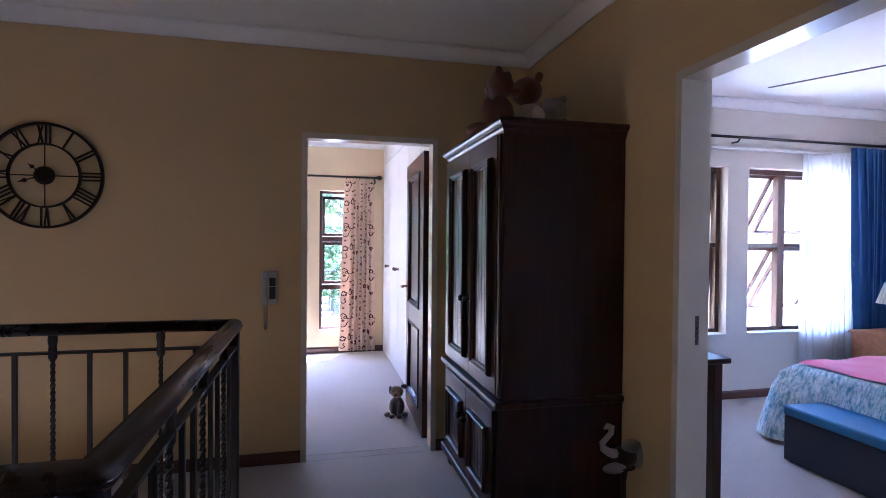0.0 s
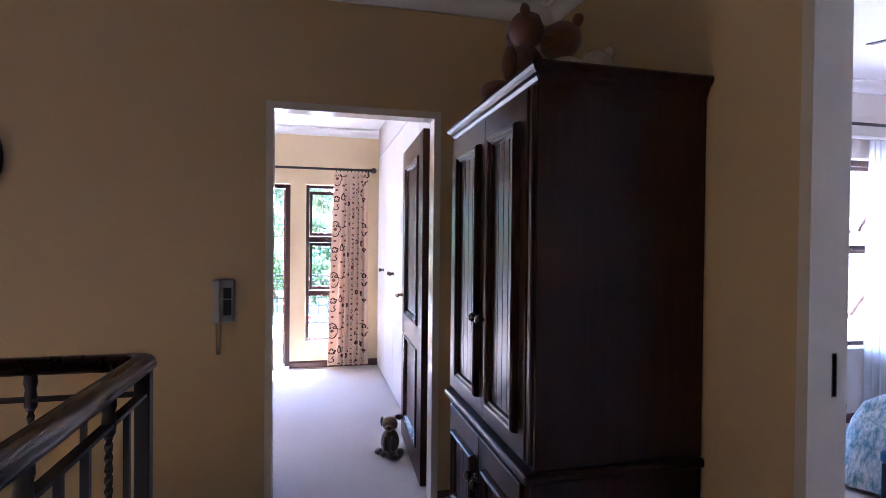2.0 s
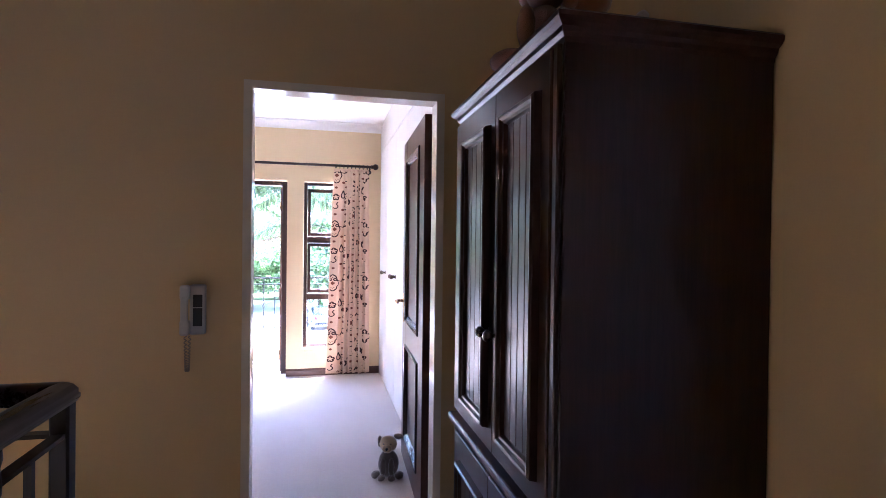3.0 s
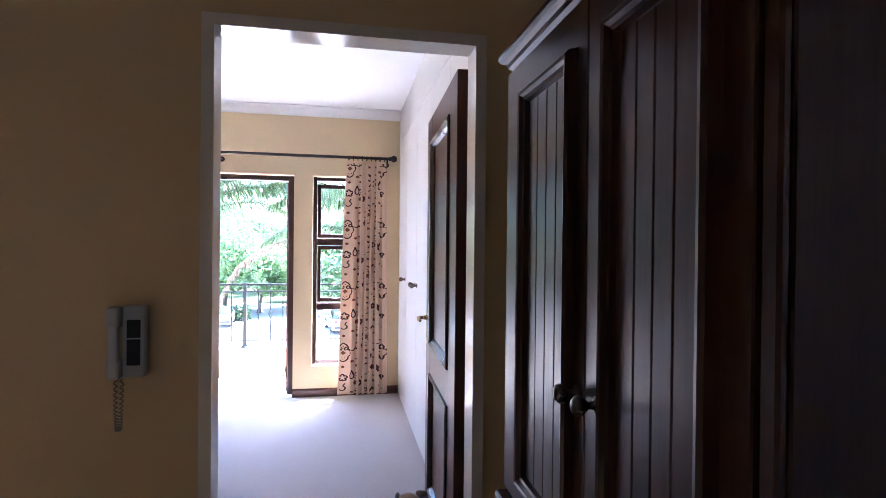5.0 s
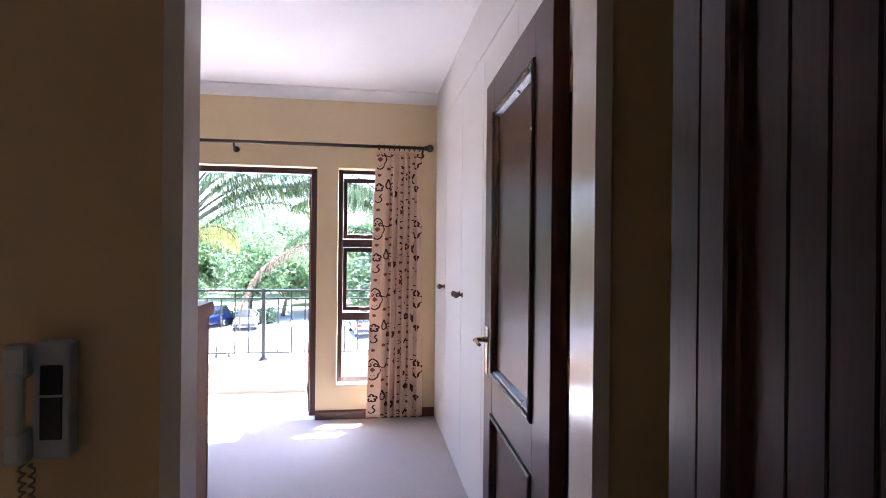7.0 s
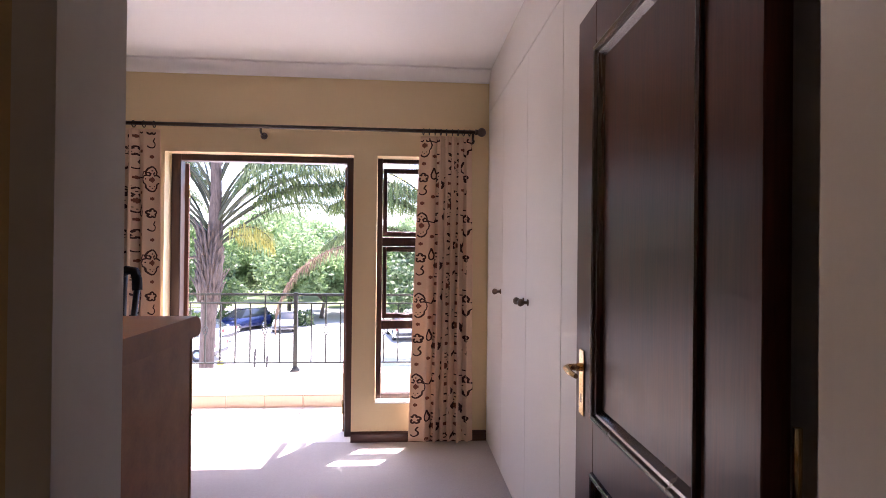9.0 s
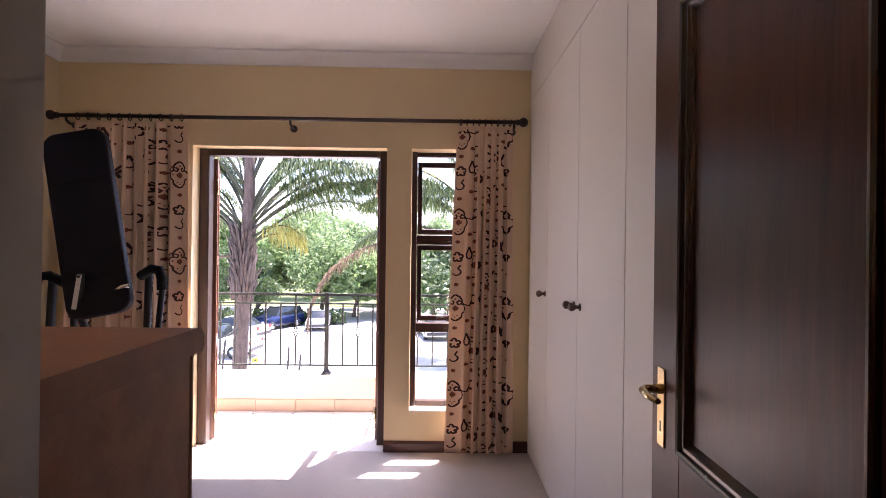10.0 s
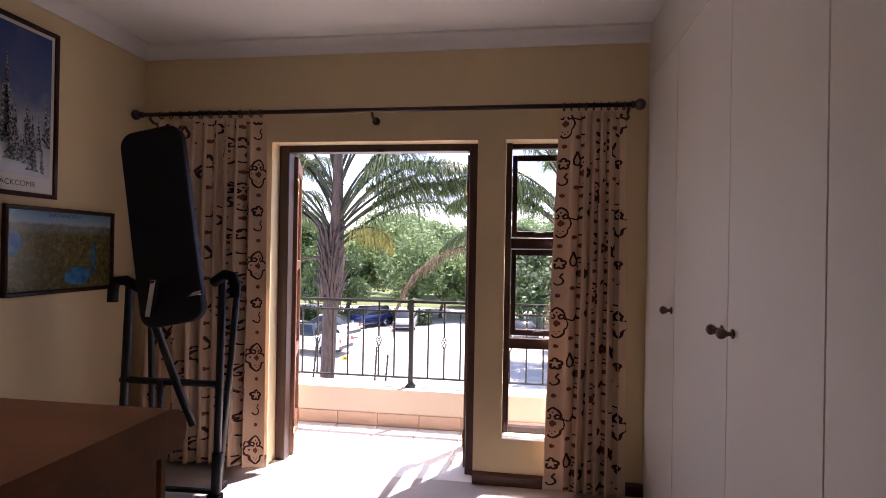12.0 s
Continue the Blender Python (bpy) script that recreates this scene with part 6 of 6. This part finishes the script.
def leafy_tree(seed, H, R, lean, leaves, mt, label):
    rng = random.Random(seed)
    ob = thing("tree", pose(0, 0, 0), label, "tree", "trees beyond the parking area")
    bm = bmesh.new()
    fork = H * 0.26
    tube(bm, [(0, 0, 0), (0.1 * lean, 0, fork * 0.5), (0.25 * lean, 0.05, fork)], [0.24, 0.17, 0.15], 10)
    part("trunk", bm, M["bark"], ob)
    limbs, blobs = bmesh.new(), []
    for k in range(9):
        a = k * 2.4 + rng.uniform(-0.3, 0.3)
        rr = R * rng.uniform(0.35, 0.85)
        top = Vector((0.25 * lean + rr * math.cos(a), rr * math.sin(a), H * rng.uniform(0.40, 0.88)))
        mid = Vector((0.25 * lean + rr * 0.4 * math.cos(a), rr * 0.4 * math.sin(a), H * 0.45))
        tube(limbs, [(0.25 * lean, 0.05, fork - 0.05), mid, top], [0.12, 0.08, 0.02], 7)
        for j in range(3):
            blobs.append((top + Vector((rng.uniform(-1, 1), rng.uniform(-1, 1), rng.uniform(-0.6, 0.8))) * R * 0.28, R * rng.uniform(0.22, 0.40)))
    part("limbs", limbs, M["bark"], ob)
    verts, faces = [], []
    for i in range(leaves):
        c, r = blobs[i % len(blobs)]
        d = Vector((rng.gauss(0, 1), rng.gauss(0, 1), rng.gauss(0, 1))).normalized()
        p = c + d * r * (rng.random() ** 0.4)
        if p.z < H * 0.27:
            p.z = H * 0.27 + rng.random() * 0.9
        u = Vector((rng.gauss(0, 1), rng.gauss(0, 1), rng.gauss(0, 1))).normalized()
        w = u.orthogonal().normalized()
        s = rng.uniform(0.08, 0.21) * (0.6 + R / 8)
        k = len(verts)
        verts += [p - u * s, p + w * s * 0.5, p + u * s, p - w * s * 0.5]
        faces.append((k, k + 1, k + 2, k + 3))
    me = bpy.data.meshes.new("crown")
    me.from_pydata([tuple(v) for v in verts], [], faces)
    me.materials.append(mt)
    cr = new("crown", me)
    cr.parent = ob
    return ob


t1 = leafy_tree(3, 8.6, 5.0, 1.0, 20000, M["leaf"], "broad light-green shade tree beyond the parking area")
t2 = leafy_tree(8, 7.6, 4.4, -1.2, 17000, M["leaf"], "spreading light-green tree beyond the parking area")
t3 = leafy_tree(15, 6.4, 3.6, 0.4, 12000, M["leaf_dark"], "dense dark-green tree beside the parking area")
t1.matrix_world = pose(-9.0, 53, GZ)
t2.matrix_world = pose(-3.0, 60, GZ)
t3.matrix_world = pose(3.2, 34, GZ)
rng = random.Random(21)
spots = [(t1, 4.5, 62, 1.0), (t2, -15.0, 54, 1.0), (t1, -21, 56, 1.0), (t2, 9.5, 56, 0.95), (t1, 15, 60, 1.05), (t2, -28, 58, 1.1), (t2, -6.0, 52, 0.8), (t1, 0.8, 54, 0.85), (t2, 5.5, 50, 0.75)]
spots += [(t1, -12, 72, 1.1), (t2, -2, 74, 1.1), (t1, 8, 76, 1.1), (t2, -22, 74, 1.1), (t1, 18, 76, 1.15), (t2, 26, 70, 1.1), (t1, -34, 70, 1.2), (t2, -7, 88, 1.2), (t1, 4, 92, 1.2), (t2, 15, 92, 1.25), (t1, -18, 92, 1.25), (t2, -32, 90, 1.25)]
spots += [(t3, -13.2, 45, 0.8), (t3, -17, 47, 0.9), (t3, 7.5, 40, 1.1), (t3, 2.2, 47, 0.7)]
for src, x, y, s in spots:
    c = copy_thing(src, pose(x, y, GZ, 0, 0, rng.uniform(0, 360)))
    c.scale = (s, s, s * rng.uniform(0.92, 1.08))


def hedge(x0, x1, y, h):
    rng = random.Random(5)
    verts, faces = [], []
    for i in range(5200):
        p = Vector((rng.uniform(x0, x1), y + rng.uniform(-0.6, 0.6), GZ + h * rng.random() ** 0.8 * (0.8 + 0.3 * math.sin(i))))
        u = Vector((rng.gauss(0, 1), rng.gauss(0, 1), rng.gauss(0, 1))).normalized()
        w = u.orthogonal().normalized()
        k = len(verts)
        verts += [p - u * 0.16, p + w * 0.08, p + u * 0.16, p - w * 0.08]
        faces.append((k, k + 1, k + 2, k + 3))
    me = bpy.data.meshes.new("hedge")
    me.from_pydata([tuple(v) for v in verts], [], faces)
    me.materials.append(M["leaf_dark"])
    tagged(new("hedge", me), "low dark-green hedge behind the parked cars", "hedge", "", "stuff")


hedge(-30, -6, 47.5, 1.1)


# parked vehicles
M["tyre"] = plain("tyre_rubber", (0.02, 0.02, 0.02), 0.8, bump=0.1)
M["car_glass"] = plain("tinted_car_glass", (0.02, 0.025, 0.03), 0.05, bump=0)
M["lamp_red"] = plain("red_lens", (0.35, 0.02, 0.02), 0.2, bump=0)
M["lamp_clear"] = plain("clear_lens", (0.6, 0.6, 0.6), 0.1, bump=0)


def car(name, m, label, paint, side, cabin, width, category="car"):
    """side: the body's outline (x, z); cabin: the greenhouse's outline."""
    ob = thing(name, m, label, category, "parked vehicles")

    def slab(outline, w, inset, mat, nm):
        bm = bmesh.new()
        n = len(outline)
        zmid = sum(z for _, z in outline) / n
        loops = [[bm.verts.new((x, y, z)) for x, z in outline] for y in (-w / 2, w / 2)]
        bm.faces.new(loops[0])
        bm.faces.new(loops[1][::-1])
        for k in range(n):
            bm.faces.new((loops[0][k], loops[1][k], loops[1][(k + 1) % n], loops[0][(k + 1) % n]))
        zmax = max(z for _, z in outline)
        zmin = min(z for _, z in outline)
        for v in bm.verts:
            f = (v.co.z - zmin) / (zmax - zmin)
            v.co.y *= 1 - inset * f
        bmesh.ops.bevel(bm, geom=list(bm.edges), offset=0.05, segments=2, affect="EDGES", profile=0.5)
        for f in bm.faces:
            f.smooth = True
        return part(nm, bm, mat, ob)

    body = slab(side, width, 0.06, paint, "body")
    slab(cabin, width * 0.92, 0.22, M["car_glass"], "window_band")
    zt = max(z for _, z in cabin)
    xs = [x for x, z in cabin if z > zt - 0.02]
    part("roof", boxed(min(xs) - 0.03, max(xs) + 0.03, -width * 0.36, width * 0.36, zt - 0.03, zt + 0.035, bevel=0.03, seg=2), paint, ob)
    L0, L1 = min(x for x, _ in side), max(x for x, _ in side)
    for x in (L0 + 0.85, L1 - 0.85):
        for s in (-1, 1):
            bm = bmesh.new()
            lathe(bm, [(0.20, -0.11), (0.32, -0.11), (0.34, -0.07), (0.34, 0.07), (0.32, 0.11), (0.20, 0.11)], 24, pose(x, s * (width / 2 - 0.10), 0.34, 90, 0, 0))
            w = part("wheel", bm, M["tyre"], ob)
            bm = bmesh.new()
            lathe(bm, [(0.03, -0.118), (0.205, -0.112), (0.205, 0.112), (0.03, 0.118)], 20, pose(x, s * (width / 2 - 0.10), 0.34, 90, 0, 0))
            part("rim", bm, M["chrome"], w, "silver rim")
    for s in (-1, 1):
        part("tail_light", boxed(L0 - 0.012, L0 + 0.05, s * width * 0.40 - 0.10, s * width * 0.40 + 0.10, 0.75, 0.95, bevel=0.01), M["lamp_red"], ob, "red tail light")
        part("headlight", boxed(L1 - 0.05, L1 + 0.012, s * width * 0.38 - 0.14, s * width * 0.38 + 0.14, 0.66, 0.80, bevel=0.01), M["lamp_clear"], ob, "clear headlight")
    part("bumper", boxed(L0 - 0.05, L0 + 0.06, -width * 0.46, width * 0.46, 0.38, 0.56, bevel=0.03, seg=2), M["plastic_dark"], ob)
    part("bumper", boxed(L1 - 0.06, L1 + 0.05, -width * 0.46, width * 0.46, 0.36, 0.54, bevel=0.03, seg=2), M["plastic_dark"], ob)
    return ob


def car_paint(name, c):
    return plain(name, c, 0.25, 0.2, 0.03, 3, 200, 0.0, coat=0.6)


M["paint_white"], M["paint_blue"], M["paint_silver"] = car_paint("white_car_paint", (0.72, 0.72, 0.70)), car_paint("blue_car_paint", (0.006, 0.014, 0.065)), car_paint("silver_car_paint", (0.42, 0.43, 0.44))
SUV = [(-2.2, 0.32), (-2.25, 0.9), (-2.2, 1.12), (1.0, 1.10), (2.1, 1.0), (2.25, 0.75), (2.2, 0.32)]
SUVC = [(-2.15, 1.08), (-1.95, 1.74), (0.35, 1.76), (1.05, 1.08)]
PICK = [(-2.5, 0.40), (-2.5, 1.05), (0.9, 1.05), (1.2, 1.0), (2.25, 0.95), (2.4, 0.7), (2.35, 0.36)]
PICKC = [(-0.9, 1.02), (-0.72, 1.66), (0.55, 1.68), (1.15, 1.02)]
SED = [(-2.1, 0.28), (-2.15, 0.8), (-2.0, 0.95), (1.0, 0.92), (1.95, 0.80), (2.1, 0.6), (2.05, 0.28)]
SEDC = [(-1.6, 0.90), (-0.95, 1.40), (0.3, 1.42), (1.05, 0.90)]
car("pickup_truck", pose(-11.1, 34.9, GZ, 0, 0, 172), "white double-cab pickup parked below the balcony", M["paint_white"], PICK, PICKC, 1.75, "pickup truck")
car("car", pose(-10.6, 45.3, GZ, 0, 0, 240) @ Matrix.Scale(0.88, 4), "dark blue four-wheel-drive parked by the hedge", M["paint_blue"], SUV, SUVC, 1.85)
car("car", pose(-7.6, 45.5, GZ, 0, 0, 276) @ Matrix.Scale(0.92, 4), "silver hatchback parked beside the blue one", M["paint_silver"], SED, SEDC, 1.7)
car("car", pose(-11.9, 40.3, GZ, 0, 0, 165), "white saloon parked behind the pickup", M["paint_white"], SED, SEDC, 1.7)
car("car", pose(0.9, 42.0, GZ, 0, 0, 100), "silver car parked under the trees", M["paint_silver"], SED, SEDC, 1.7)


# iron stakes and a marker board in the yard
for x, ztop, lean in ((-5.12, -2.78, 2.5), (-4.65, -3.08, 4.0), (-7.87, -2.50, 5.0)):
    bm = bmesh.new()
    twisted(bm, 0, 0, 0, ztop - GZ, 0.034, 0.5)
    st = part("garden_stake", bm, M["iron"])
    st.matrix_world = pose(x - 0.12, 28.2, GZ, 0, lean, 0)
    tagged(st, "twisted dark iron stake standing in the yard", "stake", "stakes in the yard")
sign = thing("marker_board", pose(-8.02, 32.6, GZ, 0, 0, 18), "small yellow marker board on the paving", "sign")
part("board", boxed(-0.15, 0.15, -0.012, 0.012, 0.12, 0.34, bevel=0.006), plain("yellow_board", (0.62, 0.44, 0.03), 0.5, vary=0.1), sign)
part("symbol", boxed(-0.04, 0.04, -0.018, -0.013, 0.19, 0.27, bevel=0.002), M["plastic_dark"], sign, "dark printed mark")
part("leg", boxed(-0.13, -0.10, -0.01, 0.01, 0, 0.12), M["plastic_dark"], sign)
part("leg", boxed(0.10, 0.13, -0.01, 0.01, 0, 0.12), M["plastic_dark"], sign)


# ---- pieces of the balcony paving and skirting ----
pav = new("balcony_tiles")
tagged(pav, "pale square floor tiles of the balcony", "tiled floor", "", "structure")
M["floor_tile"] = plain("pale_floor_tile", (0.66, 0.61, 0.54), 0.55, vary=0.10, scale=6, fine=60, bump=0.06)
tm = None
for i in range(-9, 8):
    for j in range(3):
        x, y = 0.046 + 0.326 * i, 9.49 + 0.236 * j
        if tm is None:
            tm = part("tile", boxed(0.003, 0.323, 0.003, 0.233, -0.028, -0.018, bevel=0.002), M["floor_tile"], pav)
            tm.matrix_basis = pose(x, y, 0)
        else:
            again(tm, pose(x, y, random.uniform(-0.0008, 0.0008)))
sk = new("balcony_tile_skirting")
tagged(sk, "terracotta tile skirting along the parapet", "tile skirting", "", "structure")
tm = None
for i in range(-9, 7):
    x = 0.046 + 0.326 * i
    if tm is None:
        tm = part("tile", boxed(0.003, 0.323, 10.200, 10.2105, -0.016, 0.082, bevel=0.002), M["tile"], sk)
        tm.matrix_basis = pose(x, 0, 0)
    else:
        again(tm, pose(x, 0, 0))
